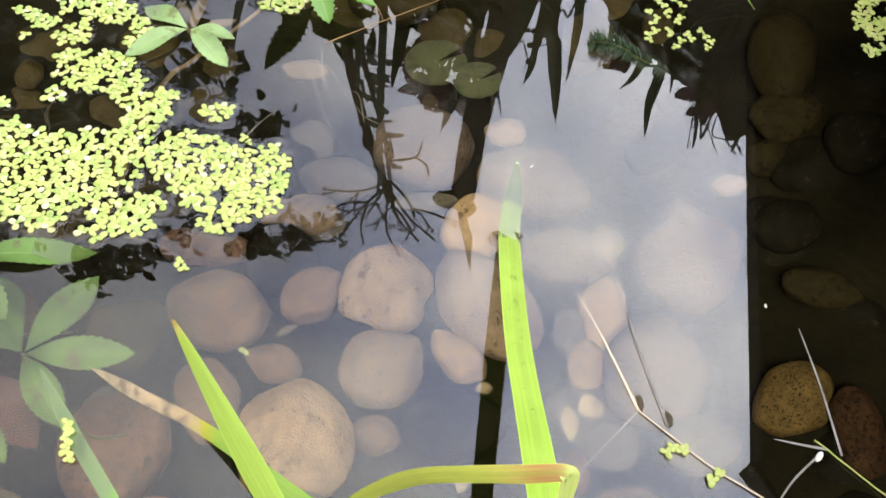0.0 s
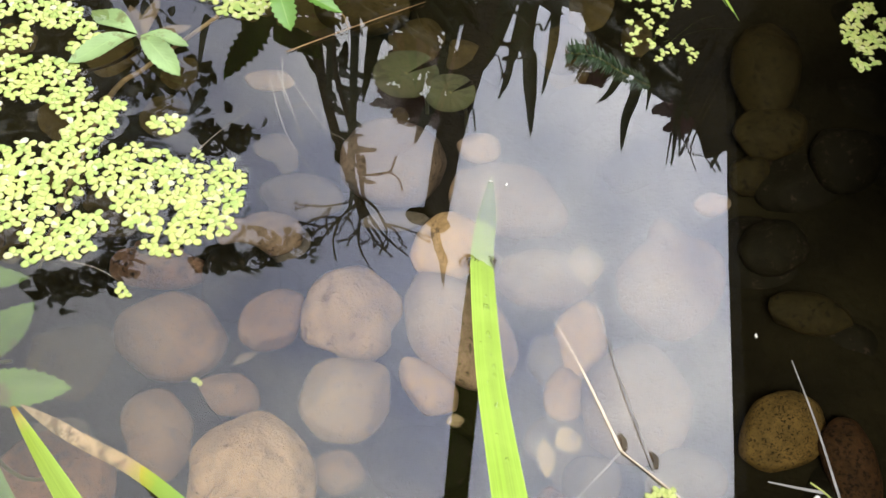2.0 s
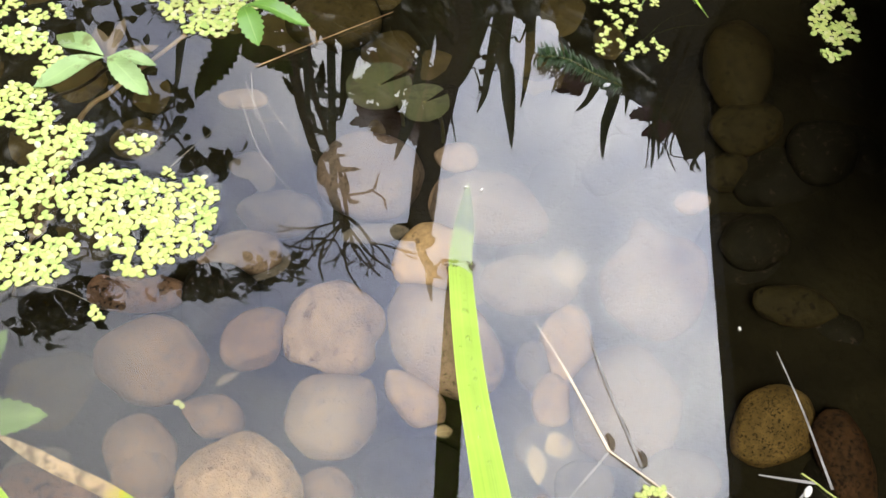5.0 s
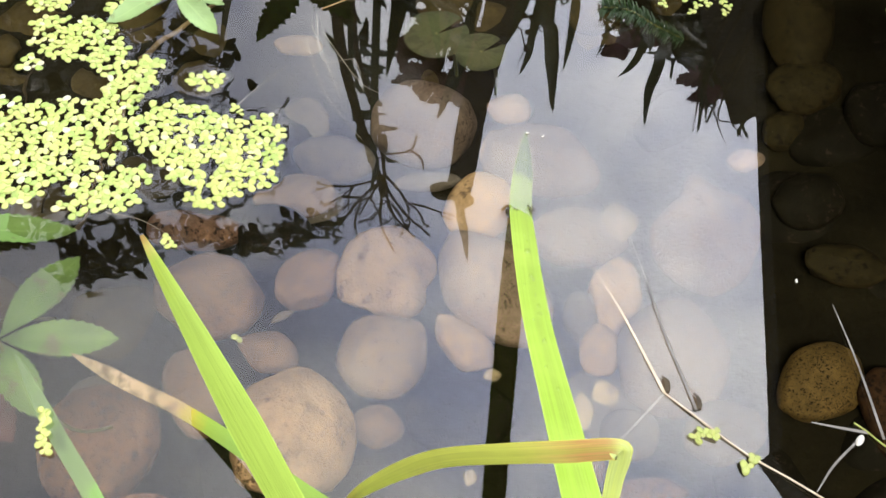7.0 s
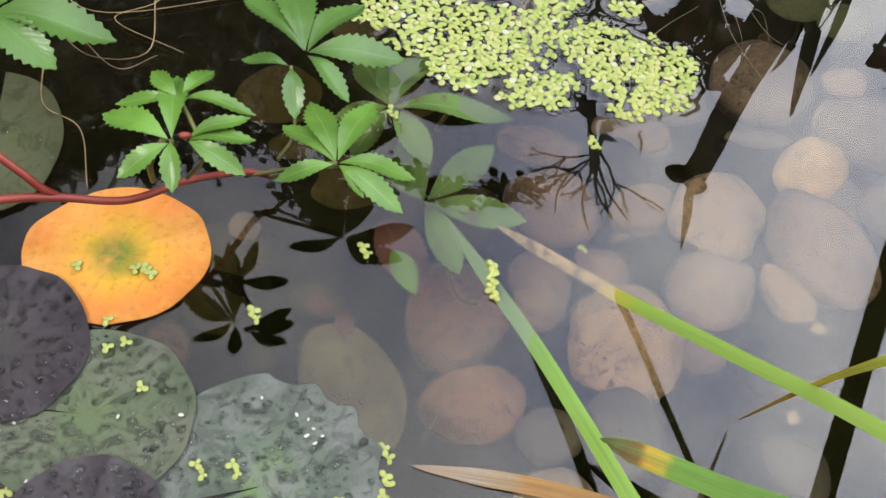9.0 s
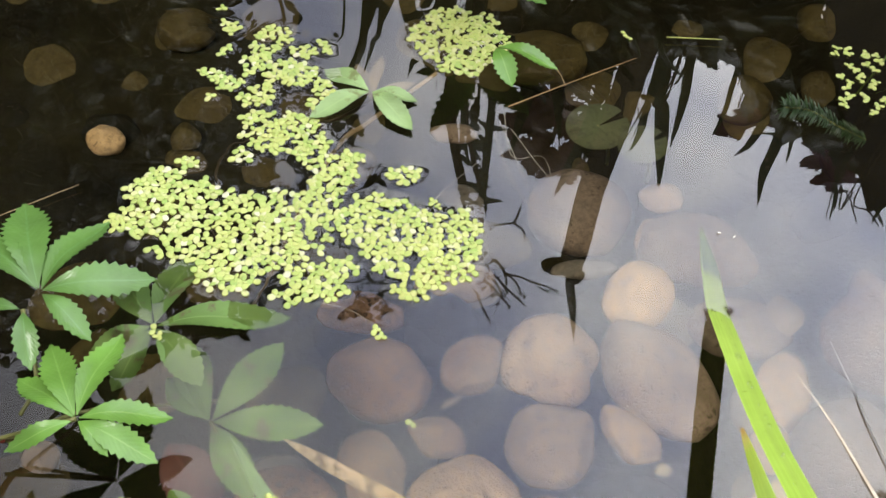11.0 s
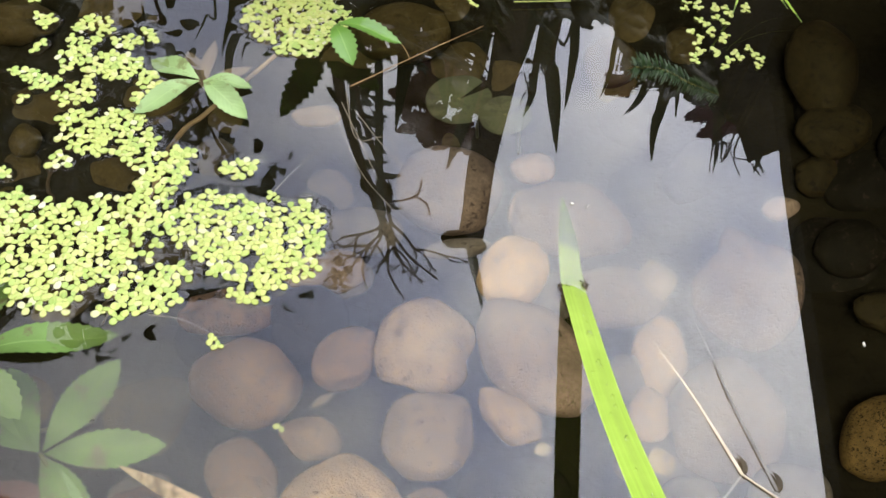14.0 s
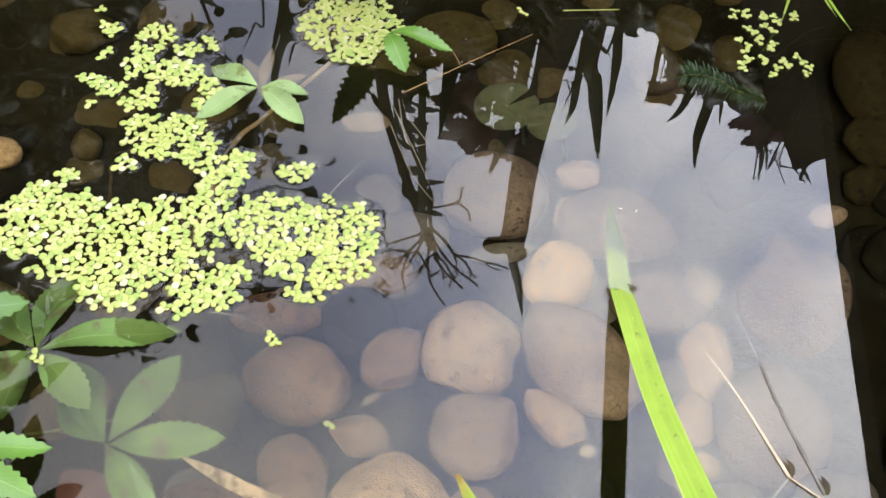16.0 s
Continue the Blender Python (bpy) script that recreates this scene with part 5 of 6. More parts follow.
bush = base("branched_plant", (-0.32, 1.6, 0.05), "tall dry plant with branched seed heads on the bank", "plant")
for points, r, e in (
    ([(-0.33, 1.6, 0.05), (-0.309, 1.6, 0.902), (-0.295, 1.6, 1.119), (-0.253, 1.6, 1.35), (-0.201, 1.6, 1.566), (-0.172, 1.6, 1.702)], 0.016, 0.011),
    ([(-0.29, 1.6, 0.05), (-0.269, 1.6, 0.964), (-0.236, 1.6, 1.211), (-0.197, 1.6, 1.386), (-0.172, 1.6, 1.60)], 0.009, 0.006),
    ([(-0.174, 1.6, 1.616), (-0.251, 1.6, 1.751), (-0.336, 1.6, 1.965)], 0.0046, 0.003),
    ([(-0.174, 1.6, 1.616), (-0.142, 1.6, 1.787), (-0.072, 1.6, 1.90)], 0.0048, 0.003),
    ([(-0.173, 1.6, 1.644), (-0.106, 1.6, 1.778), (-0.017, 1.6, 1.886)], 0.0048, 0.003),
    ([(-0.177, 1.6, 1.645), (-0.176, 1.6, 1.859), (-0.124, 1.6, 2.017)], 0.0048, 0.003),
    ([(-0.186, 1.6, 1.509), (-0.104, 1.6, 1.471), (-0.088, 1.6, 1.40)], 0.0036, 0.003),
    ([(-0.104, 1.6, 1.471), (-0.07, 1.6, 1.50), (-0.06, 1.6, 1.55)], 0.0032, 0.003),
    ([(-0.24, 1.6, 1.73), (-0.30, 1.6, 1.74), (-0.36, 1.6, 1.80)], 0.0046, 0.003),
    ([(-0.24, 1.6, 1.73), (-0.26, 1.6, 1.86), (-0.25, 1.6, 1.97)], 0.0046, 0.003),
):
    part("branch", tube(points, r, 22, 7, end=e), STALK, bush)
bm = bmesh.new()


def fork(start, way, length, depth):
    """A dry flower head: each twig splits into two or three."""
    end = start + way * length
    side = Vector((way.z, 0, -way.x))
    tube([start, start.lerp(end, 0.5) + side * wild.uniform(-0.01, 0.01), end], 0.0030 + 0.0008 * depth, 5, 4, bm=bm, end=0.0022 + 0.0008 * depth)
    if not depth:
        bmesh.ops.create_icosphere(bm, subdivisions=1, radius=0.006, matrix=Matrix.Translation(end))
        return
    for turn in (-0.6, 0.1, 0.65)[: 2 + (depth == 2)]:
        a = turn + wild.uniform(-0.25, 0.25)
        fork(end, (way * math.cos(a) + side * math.sin(a) + Vector((0, wild.uniform(-0.2, 0.2), 0))).normalized(), length * wild.uniform(0.55, 0.8), depth - 1)


for way in ((-0.75, 0.6), (-0.3, 0.9), (0.1, 1.0), (0.5, 0.85)):
    fork(Vector((-0.174, 1.6, 1.60)), Vector((way[0], 0, way[1])).normalized(), wild.uniform(0.11, 0.15), 2)
tagged(part("seed_heads", bm, STALK, bush, "fine brown seed heads"), kind="stuff")
bm = bmesh.new()
for n in range(26):
    z = wild.uniform(0.95, 1.55)
    k = (z - 0.9) / 0.8
    c = Vector((-0.285 + 0.11 * k * k + wild.uniform(-0.01, 0.05), 1.6, z))
    a = wild.uniform(-0.6, 0.6) + (math.pi if wild.random() < 0.3 else 0)
    leaflet(wild.uniform(0.05, 0.10), wild.uniform(0.018, 0.03), 6, 0.2, 0.2, bm=bm, m=Matrix.Translation(c) @ pose(0, 0, 0, 90, math.degrees(a) - 60, 0))
tagged(part("leaves", bm, LEAF_SILHOUETTE, bush), kind="stuff")


def lobed_leaf(x, y, z, size, turn, seed, points=5):
    """An upright leaf cut into pointed, toothed lobes."""
    rnd = random.Random(seed)
    bm = bmesh.new()
    uv = bm.loops.layers.uv.verify()
    rim = []
    count = points * 12
    for k in range(count):
        a = 2 * math.pi * k / count
        saw = abs((a * points / (2 * math.pi) + 0.5) % 1 - 0.5) * 2  # 0 at a lobe's tip, 1 in the cut
        r = size * (1.0 - 0.42 * saw**0.8 + (0.07 if k % 2 else -0.05) + 0.05 * rnd.uniform(-1, 1))
        rim.append(Vector((r * math.cos(a), 0.12 * size * math.sin(2 * a + seed), 0.92 * r * math.sin(a))))
    m = pose(x, y, z, 0, turn, 0)
    for dy in (0.0, 0.0012):
        hub = bm.verts.new(m @ Vector((0, dy, 0)))
        ring = [bm.verts.new(m @ (p + Vector((0, dy, 0)))) for p in rim]
        for k in range(count):
            f = bm.faces.new((hub, ring[k], ring[(k + 1) % count]) if not dy else (hub, ring[(k + 1) % count], ring[k]))
            for loop, q in zip(f.loops, ((0.5, 0), (0.2, 1), (0.8, 1))):
                loop[uv].uv = q
    return bm


red_plant = base("red_leaf_plant", (-0.03, 1.51, 0.05), "bank plant with ragged dark red leaves", "plant")
part("stem", tube([(0.0, 1.52, 0.05), (-0.02, 1.515, 0.6), (-0.04, 1.51, 1.04)], 0.005, 14, 6), STALK, red_plant)
for x, y, z, size, turn, seed in ((-0.085, 1.50, 1.075, 0.085, 62, 1), (-0.005, 1.49, 1.09, 0.085, 80, 2), (-0.105, 1.51, 0.99, 0.075, 20, 4), (0.02, 1.51, 0.97, 0.07, 75, 5), (-0.045, 1.52, 0.93, 0.085, 10, 6)):
    part("leaf", lobed_leaf(x, y, z, size, turn, seed), LEAF_RED, red_plant)
red_plant = base("red_leaf_plant", (0.36, 1.45, 0.05), "bank plant with ragged purple-red leaves", "plant")
part("stem", tube([(0.40, 1.46, 0.05), (0.36, 1.46, 0.5), (0.36, 1.455, 0.84)], 0.005, 14, 6), STALK, red_plant)
for x, y, z, size, turn, seed in ((0.335, 1.45, 0.845, 0.05, 10, 7), (0.37, 1.45, 0.80, 0.055, 40, 8), (0.45, 1.20, 0.66, 0.065, 0, 9), (0.47, 1.20, 0.70, 0.05, 60, 10), (0.42, 1.21, 0.60, 0.06, 20, 11), (0.49, 1.21, 0.62, 0.06, 80, 12)):
    part("leaf", lobed_leaf(x, y, z, size, turn, seed), LEAF_PURPLE, red_plant)

# a dark slate leaning on the far end of the ledge
bm = bmesh.new()
front = [(0.418, 0.943, 0.512), (0.445, 0.943, 0.484), (0.56, 0.943, 0.41), (0.56, 0.943, 0.05), (0.20, 0.943, 0.05), (0.24, 0.943, 0.20), (0.313, 0.943, 0.331)]
near = [bm.verts.new(p) for p in front]
back = [bm.verts.new((x, y + 0.03, z)) for x, y, z in front]
bm.faces.new(near)
bm.faces.new(back[::-1])
for k in range(7):
    bm.faces.new((near[k], back[k], back[(k + 1) % 7], near[(k + 1) % 7]))
bmesh.ops.recalc_face_normals(bm, faces=bm.faces)
tagged(link("slate", bm, TIMBER, smooth=False), "dark broken slate standing up at the far bank", "slate")


# thin seed stems and dry twigs standing up at the far bank
for points in (
    [(0.069, 1.35, 0.621), (0.088, 1.35, 0.688), (0.113, 1.35, 0.712)],
    [(0.088, 1.35, 0.685), (0.110, 1.35, 0.745), (0.128, 1.35, 0.797)],
    [(0.112, 1.35, 0.584), (0.104, 1.35, 0.644), (0.087, 1.35, 0.681)],
    [(0.160, 1.35, 0.688), (0.138, 1.35, 0.727), (0.124, 1.35, 0.751)],
    [(0.158, 1.35, 0.612), (0.148, 1.35, 0.682), (0.125, 1.35, 0.713)],
    [(0.066, 1.35, 0.705), (0.079, 1.35, 0.745), (0.088, 1.35, 0.765)],
):
    stem = tagged(link("dry_plant", tube([(points[0][0], 1.36, 0.05), *points], 0.0022, 14, 5, end=0.0016), STALK), "thin dry plant with a small round seed head", "plant", "dry plants on the far bank")
    bm = bmesh.new()
    bmesh.ops.create_icosphere(bm, subdivisions=2, radius=0.006, matrix=Matrix.Translation(points[-1]))
    part("seed_head", bm, STALK, stem)
for points in (
    [(0.330, 0.93, 0.390), (0.346, 0.93, 0.457), (0.360, 0.93, 0.524)],
    [(0.349, 0.93, 0.433), (0.373, 0.93, 0.469), (0.392, 0.93, 0.501), (0.409, 0.93, 0.528)],
    [(0.381, 0.93, 0.468), (0.410, 0.93, 0.493), (0.437, 0.93, 0.522)],
    [(0.348, 0.93, 0.463), (0.361, 0.93, 0.458), (0.377, 0.93, 0.461)],
    [(0.372, 0.93, 0.485), (0.375, 0.93, 0.476), (0.375, 0.93, 0.460)],
    [(0.335, 0.93, 0.401), (0.352, 0.93, 0.445), (0.364, 0.93, 0.498)],
):
    tagged(link("dry_twig", tube([(points[0][0], 0.935, 0.28), *points], 0.0016, 14, 5, end=0.0009), STALK), "thin dark twig standing beside a broken slate", "twig", "dry twigs by the slate")


def leafy_branch(points, leaves, size, spread, label, seed, group="leafy branches", thick=0.006):
    rnd = random.Random(seed)
    top = base("leafy_branch", points[0], label, "branch", group)
    part("twig", tube(points, thick, 20, 6, end=0.002), STALK, top)
    line = spline(points, 60)
    bm = bmesh.new()
    for n in range(leaves):
        c = line[min(60, 12 + int(49 * rnd.random()))] + Vector((rnd.gauss(0, spread), rnd.gauss(0, spread), rnd.gauss(0, spread)))
        leaflet(size * rnd.uniform(0.6, 1.3), size * rnd.uniform(0.45, 0.75), 4, 0.15, 0.2, bm=bm, m=Matrix.Translation(c) @ pose(0, 0, 0, rnd.uniform(40, 140), rnd.uniform(0, 360), rnd.uniform(-50, 50)), jag=0.08)
    tagged(part("leaves", bm, LEAF_SILHOUETTE, top), kind="stuff")
    return top


leafy_branch([(-1.6, 2.4, 0.05), (-1.3, 1.9, 1.5), (-0.95, 1.55, 1.92), (-0.73, 1.5, 1.88), (-0.606, 1.5, 1.92), (-0.469, 1.5, 1.84), (-0.322, 1.5, 1.735)], 420, 0.040, 0.02, "thin branch with small dark leaves over the pond", 1)
leafy_branch([(-1.5, 2.3, 0.05), (-1.25, 1.7, 1.3), (-1.1, 1.35, 1.9), (-0.97, 1.3, 1.80), (-0.80, 1.3, 1.66)], 320, 0.042, 0.026, "branch with broad dark leaves over the pond", 2)
leafy_branch([(-0.9, 1.9, 0.05), (-0.7, 1.6, 0.9), (-0.56, 1.5, 1.30), (-0.445, 1.5, 1.25)], 90, 0.036, 0.02, "thin branch with small dark leaves over the pond", 3)
leafy_branch([(-0.75, 1.3, 0.05), (-0.66, 1.22, 0.5), (-0.559, 1.2, 0.80), (-0.44, 1.2, 0.78)], 110, 0.034, 0.026, "dense dark shrub branch on the far bank", 4)
for n in range(9):
    x = -1.5 + 0.085 * n
    y = 1.25 + 0.25 * wild.random()
    h = 1.35 - 0.55 * (n / 8)
    leafy_branch([(x, y, 0.05), (x + 0.05, y - 0.02, h * 0.6), (x + wild.uniform(0.0, 0.15), y - 0.05, h)], 150, 0.05, 0.085, "dense dark shrub branch on the far bank", 10 + n)

# ---- floating duckweed ----
DUCK = {"v": [], "f": []}
duck_rnd = random.Random(11)
TAKEN = {}


def frond(x, y, turn, length, z=0.0006):
    """One domed, egg-shaped duckweed frond, narrow where it joins the others."""
    n0 = len(DUCK["v"])
    ca, sa = math.cos(turn), math.sin(turn)
    lx, ly = duck_rnd.uniform(-0.0005, 0.0005), duck_rnd.uniform(-0.0005, 0.0005)
    DUCK["v"].append((x, y, z + 0.00034))
    for r, h in ((0.62, 0.00032), (1.0, 0.00016), (0.94, -0.0003)):
        for k in range(10):
            a = 2 * math.pi * k / 10
            px, py = length * 0.5 * r * math.cos(a), length * (0.38 + 0.08 * math.cos(a)) * r * math.sin(a)
            DUCK["v"].append((x + ca * px - sa * py, y + sa * px + ca * py, z + h + lx * math.cos(a) + ly * math.sin(a)))
    for k in range(10):
        j = (k + 1) % 10
        DUCK["f"].append((n0, n0 + 1 + k, n0 + 1 + j))
        for ring in (0, 10):
            DUCK["f"].append((n0 + 1 + ring + k, n0 + 11 + ring + k, n0 + 11 + ring + j, n0 + 1 + ring + j))


def duck_plant(x, y, size=0.0060, lift=0.0):
    """Two to four fronds that hang together, mostly two large ones and a small one."""
    turn = duck_rnd.uniform(0, 2 * math.pi)
    for k in range(duck_rnd.choice((2, 3, 3, 3, 4))):
        a = turn + k * 2.1 + duck_rnd.uniform(-0.3, 0.3)
        long = size * (duck_rnd.uniform(0.92, 1.12) if k < 2 else duck_rnd.uniform(0.6, 0.95))
        frond(x + 0.44 * long * math.cos(a), y + 0.44 * long * math.sin(a), a, long, 0.0006 + lift + 0.0002 * k)


def mat_patch(cx, cy, rx, ry, turn, cover):
    """Scatters duckweed plants over an oval, no two on one spot."""
    step = 0.0061
    a = radians(turn)
    for _ in range(int(22 * rx * ry / step**2) + 12):
        u, w = math.sqrt(duck_rnd.random()), duck_rnd.uniform(0, 2 * math.pi)
        px, py = rx * u * math.cos(w), ry * u * math.sin(w)
        x, y = cx + px * math.cos(a) - py * math.sin(a), cy + px * math.sin(a) + py * math.cos(a)
        if noise.noise((x * 55, y * 55, 5)) > 2.2 * cover - 1.35 + 0.5 * (1 - u):
            continue
        key = (round(x / step), round(y / step))
        near = [q for i in (-1, 0, 1) for j in (-1, 0, 1) for q in TAKEN.get((key[0] + i, key[1] + j), ())]
        if any((q[0] - x) ** 2 + (q[1] - y) ** 2 < (step * 0.87) ** 2 for q in near):
            continue
        TAKEN.setdefault(key, []).append((x, y))
        duck_plant(x, y)


def loose_duckweed(spots, label, lift=0.0):
    """A few duckweed plants that drift together, apart from the mats."""
    kept = dict(DUCK)
    DUCK["v"], DUCK["f"] = [], []
    for x, y, size in spots:
        duck_plant(x, y, size, lift)
    mesh = bpy.data.meshes.new("duckweed_plant")
    mesh.from_pydata(DUCK["v"], [], DUCK["f"])
    mesh.materials.append(DUCKWEED)
    mesh.polygons.foreach_set("use_smooth", [True] * len(mesh.polygons))
    DUCK.update(kept)
    return tagged(new("duckweed_plant", mesh), label, "duckweed", "loose duckweed plants")


for x, y in ((-0.282, 0.162), (-0.325, 0.097), (-0.222, 0.047), (-0.307, 0.270), (-0.030, 0.622), (-0.216, 0.033), (-0.155, 0.408), (-0.171, 0.2965)):
    loose_duckweed([(x, y, 0.0050), (x + 0.004, y - 0.004, 0.0042)], "small pale green duckweed plant drifting on the water")
loose_duckweed([(-0.151, 0.320, 0.0058)], "small pale duckweed plant sunk among the stones", -0.24)
for x, y in ((-0.294, 0.010), (-0.312, 0.003), (-0.382, 0.051), (-0.40, 0.06), (-0.435, 0.085), (-0.39, 0.045), (-0.36, 0.03), (-0.32, -0.03)):
    loose_duckweed([(x, y, 0.0044)], "small pale green duckweed plant lying on a lily pad", pad_top(x, y))
for cx, cy, lean, count in ((-0.200, 0.169, 113, 7), (-0.207, 0.012, 113, 9), (0.157, 0.215, 17, 5), (0.181, 0.201, 63, 4), (-0.398, 0.097, 15, 4)):
    for k in range(count):
        f = (k + 0.5) / count - 0.5
        step = 0.026 * (count / 8)
        x = cx + step * f * math.cos(radians(lean)) + duck_rnd.uniform(-0.0025, 0.0025)
        y = cy + step * f * math.sin(radians(lean)) + duck_rnd.uniform(-0.0025, 0.0025)
        loose_duckweed([(x, y, 0.0046)], "small pale green duckweed plant caught by a leaf", pad_top(x, y) if cx == -0.398 else 0.0012)
for x, y in [(0.156, 0.637), (0.17, 0.635), (0.195, 0.639), (0.153, 0.6), (0.152, 0.585), (0.175, 0.621), (0.17, 0.599), (0.166, 0.582), (0.182, 0.58), (0.168, 0.569), (0.194, 0.587), (0.196, 0.573), (0.159, 0.617), (0.147, 0.573), (0.163, 0.606), (0.145, 0.635), (0.181, 0.633)]:
    loose_duckweed([(x, y, 0.0052), (x + duck_rnd.uniform(-0.006, 0.006), y + duck_rnd.uniform(0.005, 0.008), 0.0048)], "small pale green duckweed plant drifting on dark water")
for x, y in [(-0.414, -0.038), (-0.407, -0.04), (-0.406, -0.048), (-0.399, -0.049), (-0.4, -0.056), (-0.392, -0.054), (-0.394, -0.063), (-0.397, -0.044), (-0.391, -0.07), (-0.384, -0.072), (-0.4, -0.033), (-0.363, -0.08), (-0.356, -0.075), (-0.361, -0.085), (-0.337, -0.075), (-0.297, -0.061), (-0.386, -0.058), (-0.399, -0.06)]:
    loose_duckweed([(x, y, 0.0048), (x + duck_rnd.uniform(-0.004, 0.004), y - 0.005, 0.0044)], "small pale green duckweed plant crowded beside lily pads")
for x, y in [(-0.339, -0.044), (-0.326, -0.06), (-0.321, -0.045), (-0.284, -0.034), (-0.233, 0.012), (-0.306, -0.001), (-0.289, 0.006)]:
    loose_duckweed([(x, y, 0.0040)], "small pale green duckweed plant lying on a lily pad", pad_top(x, y))
mat_patch(-0.311, 0.363, 0.040, 0.030, 166, 0.95)
mat_patch(-0.261, 0.364, 0.043, 0.030, 176, 0.95)
mat_patch(-0.276, 0.318, 0.020, 0.012, 178, 0.95)
mat_patch(-0.219, 0.324, 0.021, 0.013, -180, 0.95)
mat_patch(-0.232, 0.309, 0.010, 0.006, 180, 0.80)
mat_patch(-0.204, 0.340, 0.010, 0.007, 176, 0.70)
mat_patch(-0.187, 0.380, 0.031, 0.026, 173, 0.90)
mat_patch(-0.154, 0.366, 0.038, 0.033, 173, 0.97)
mat_patch(-0.132, 0.386, 0.018, 0.013, 100, 0.80)
mat_patch(-0.159, 0.332, 0.024, 0.008, -175, 0.50)
mat_patch(-0.232, 0.394, 0.027, 0.014, 106, 0.80)
mat_patch(-0.230, 0.423, 0.017, 0.014, 170, 0.75)
mat_patch(-0.281, 0.458, 0.029, 0.015, -177, 0.75)
mat_patch(-0.285, 0.444, 0.021, 0.013, -180, 0.70)
mat_patch(-0.256, 0.443, 0.020, 0.015, 113, 0.75)
mat_patch(-0.219, 0.434, 0.010, 0.008, 176, 0.70)
mat_patch(-0.301, 0.425, 0.010, 0.007, 176, 0.60)
mat_patch(-0.180, 0.429, 0.010, 0.006, -176, 0.80)
mat_patch(-0.332, 0.409, 0.009, 0.007, 150, 0.50)
mat_patch(-0.357, 0.557, 0.023, 0.016, 177, 0.47)
mat_patch(-0.318, 0.549, 0.022, 0.019, 144, 0.58)
mat_patch(-0.285, 0.543, 0.029, 0.015, -176, 0.47)
mat_patch(-0.329, 0.523, 0.023, 0.017, 173, 0.55)
mat_patch(-0.353, 0.499, 0.020, 0.010, -177, 0.47)
mat_patch(-0.313, 0.495, 0.022, 0.018, 143, 0.58)
mat_patch(-0.284, 0.516, 0.023, 0.019, 167, 0.55)
mat_patch(-0.261, 0.504, 0.028, 0.011, 105, 0.55)
mat_patch(-0.286, 0.485, 0.024, 0.008, -174, 0.27)
mat_patch(-0.343, 0.475, 0.012, 0.006, -179, 0.47)
mat_patch(-0.363, 0.579, 0.013, 0.010, 136, 0.47)
mat_patch(-0.165, 0.587, 0.039, 0.037, 178, 0.95)
mat_patch(-0.154, 0.550, 0.010, 0.006, -174, 0.80)
mat_patch(0.325, 0.609, 0.037, 0.019, 74, 0.30)
mat_patch(0.349, 0.636, 0.045, 0.019, 76, 0.60)
mat_patch(-0.523, 0.351, 0.040, 0.021, -165, 0.35)
mat_patch(-0.510, 0.375, 0.034, 0.017, 121, 0.35)
mat_patch(-0.574, 0.349, 0.026, 0.018, 133, 0.25)
mat_patch(-0.583, 0.373, 0.026, 0.009, -162, 0.20)
mat_patch(-0.285, 0.521, 0.027, 0.019, -176, 0.47)
mat_patch(-0.344, 0.495, 0.021, 0.009, -171, 0.39)
mat_patch(-0.159, 0.553, 0.018, 0.010, -169, 0.80)
mat_patch(-0.397, -0.061, 0.017, 0.005, 126, 0.80)
mat_patch(-0.262, 0.336, 0.028, 0.012, 0, 0.85)
mat_patch(-0.315, 0.335, 0.022, 0.012, 0, 0.85)
mat_patch(-0.53, 0.382, 0.03, 0.012, 20, 0.66)
mat_patch(-0.345, 0.378, 0.022, 0.020, 0, 0.90)
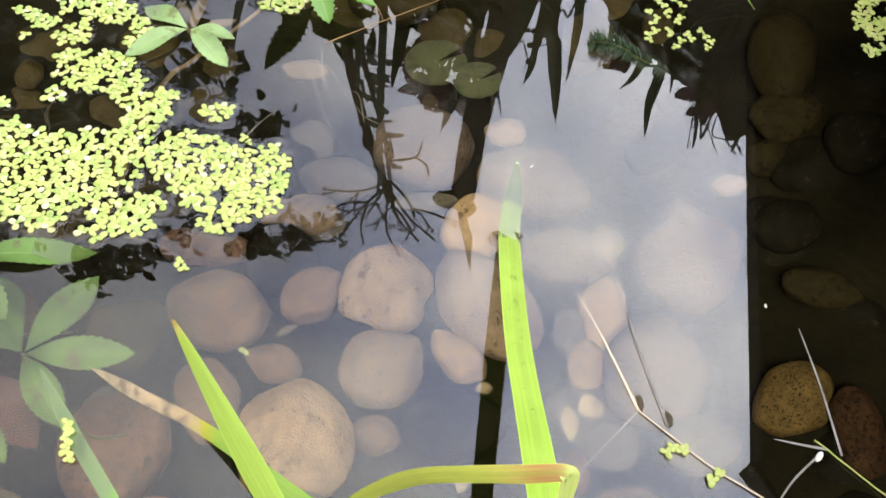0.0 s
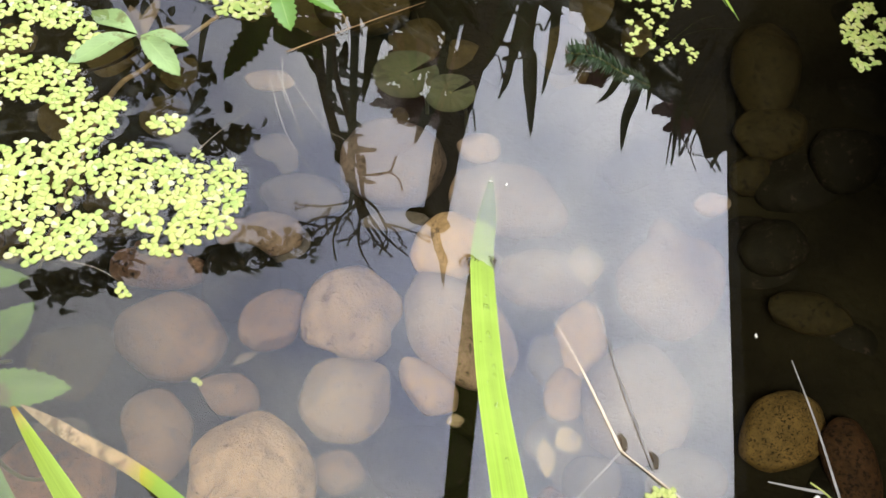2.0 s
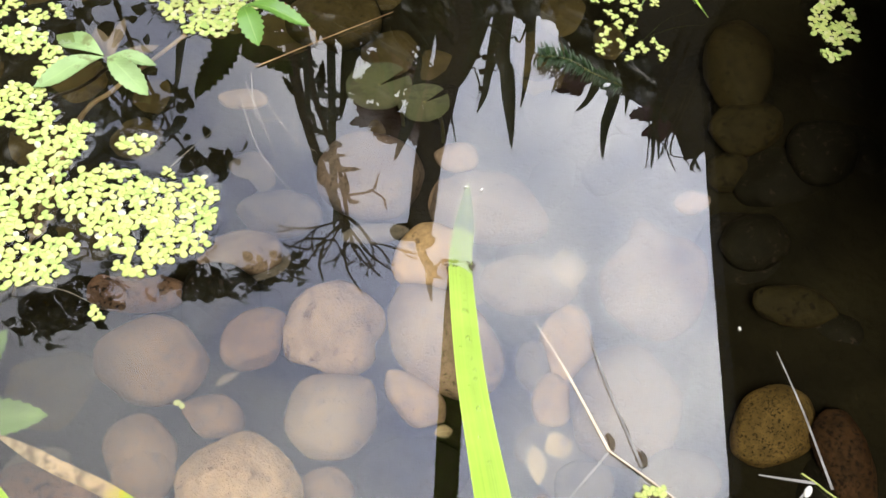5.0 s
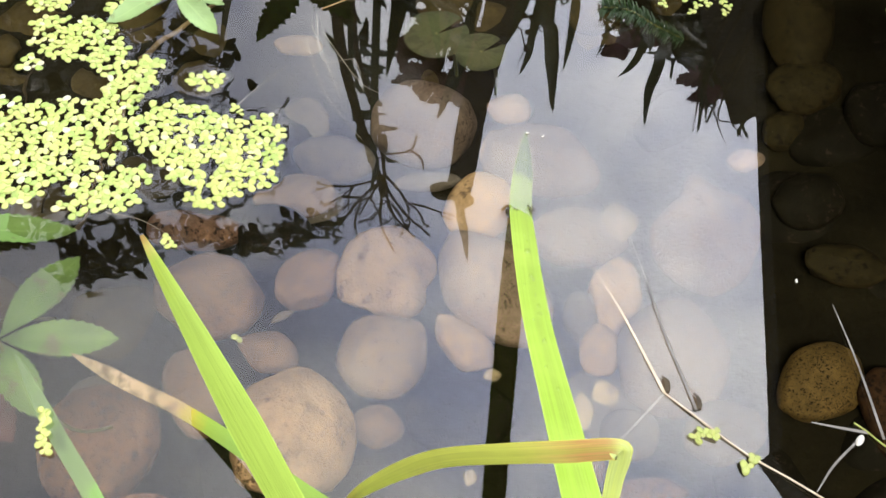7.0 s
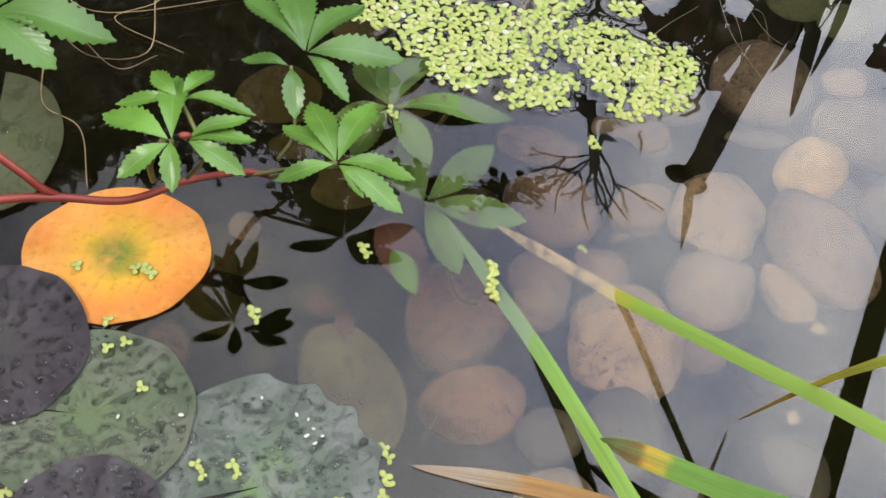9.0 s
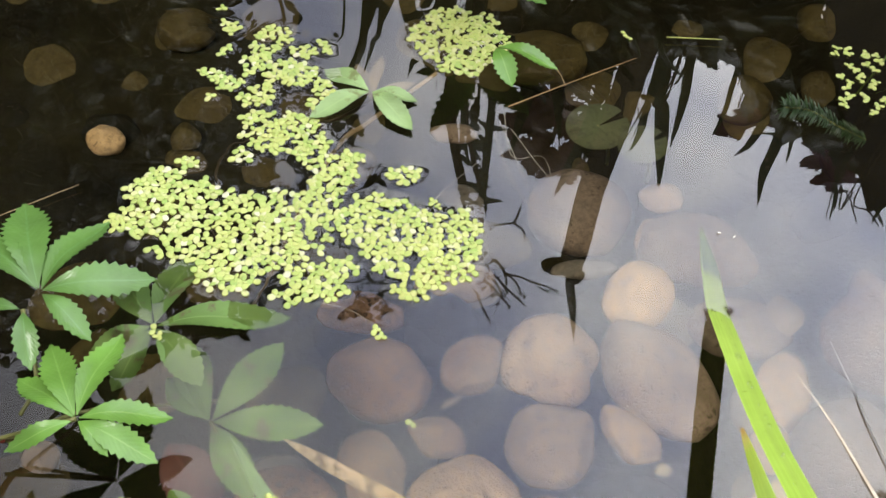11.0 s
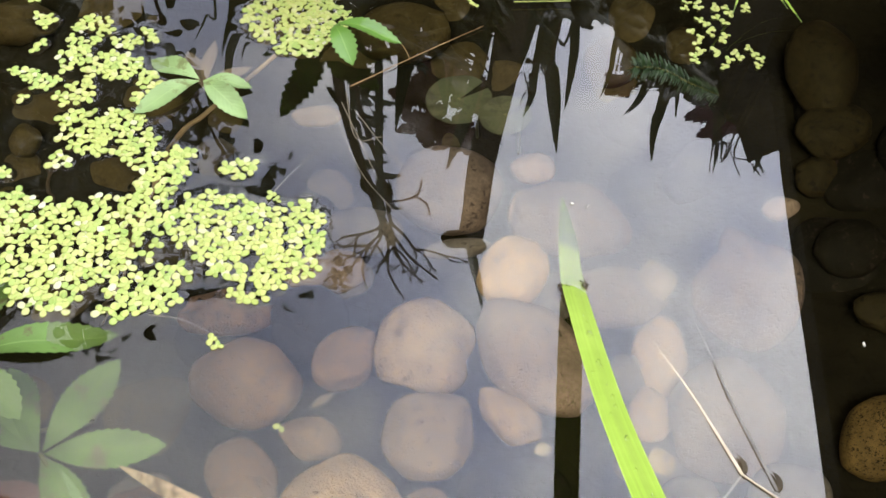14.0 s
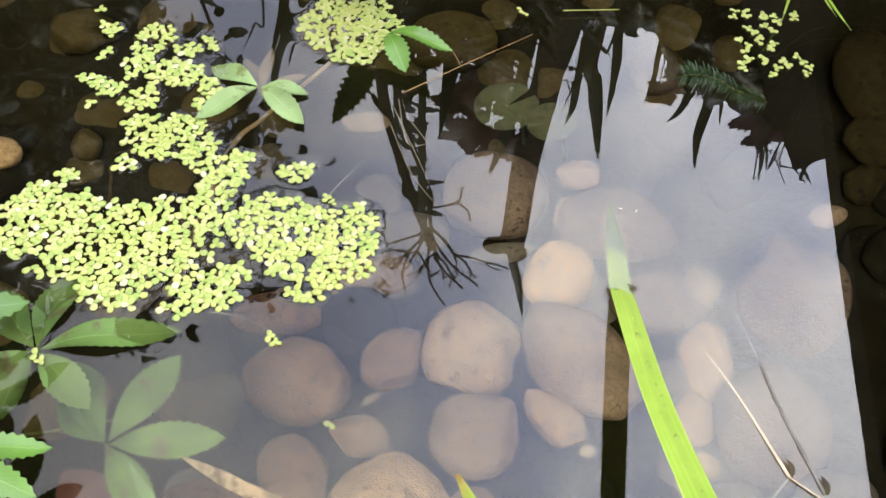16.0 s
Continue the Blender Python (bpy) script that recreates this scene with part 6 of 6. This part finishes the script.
mat_patch(-0.350, 0.350, 0.018, 0.014, 0, 0.85)
mesh = bpy.data.meshes.new("duckweed")
mesh.from_pydata(DUCK["v"], [], DUCK["f"])
mesh.materials.append(DUCKWEED)
mesh.polygons.foreach_set("use_smooth", [True] * len(mesh.polygons))
tagged(new("duckweed", mesh), "mats of bright yellow-green duckweed floating on the pond", "duckweed", kind="stuff")

# ---- the water, which climbs a little round all that floats in it ----
def water_lines(low, high, zones):
    """Grid lines from low to high, finer inside the zones (from, to, step)."""
    out, q = [], low
    while q < high:
        out.append(q)
        ahead = [z for z in zones if z[0] <= q < z[1]]
        step = min((z[2] for z in ahead), default=0.05)
        q += min([step] + [z[0] - q for z in zones if z[0] > q])
    return np.array(out + [high])


xs = water_lines(POND[0], POND[1], ((-0.36, -0.085, 0.0016), (0.028, 0.062, 0.0016), (0.0865, 0.129, 0.0006)))
ys = water_lines(POND[2], POND[3], ((0.285, 0.62, 0.0016), (0.531, 0.574, 0.0006)))
wide, deep = np.meshgrid(xs, ys)
afloat = np.array([q for some in TAKEN.values() for q in some] + [(0.0445, 0.3535), (0.0405, 0.352), (0.0485, 0.355)])
gap = np.full(wide.shape, 1.0)
for x, y in afloat:
    np.minimum(gap, np.hypot(wide - x, deep - y), out=gap)
from_ring = np.hypot(wide - 0.1078, deep - 0.5526)
high = 0.0005 * np.exp(-np.maximum(gap - 0.004, 0.0) / 0.0026)
high += 0.00022 * np.sin(1500 * from_ring) * np.exp(-from_ring / 0.006) * np.maximum(0.0, 1 - from_ring / 0.021)
count = len(xs)
mesh = bpy.data.meshes.new("water")
mesh.from_pydata(
    np.stack([wide.ravel(), deep.ravel(), high.ravel()], 1).tolist(),
    [],
    [(a, a + 1, a + count + 1, a + count) for j in range(len(ys) - 1) for a in range(j * count, j * count + count - 1)],
)
mesh.materials.append(WATER)
mesh.polygons.foreach_set("use_smooth", [True] * len(mesh.polygons))
water = tagged(new("water", mesh), "still clear pond water mirroring a bright cloudy sky", "water", kind="structure")
water.visible_shadow = False
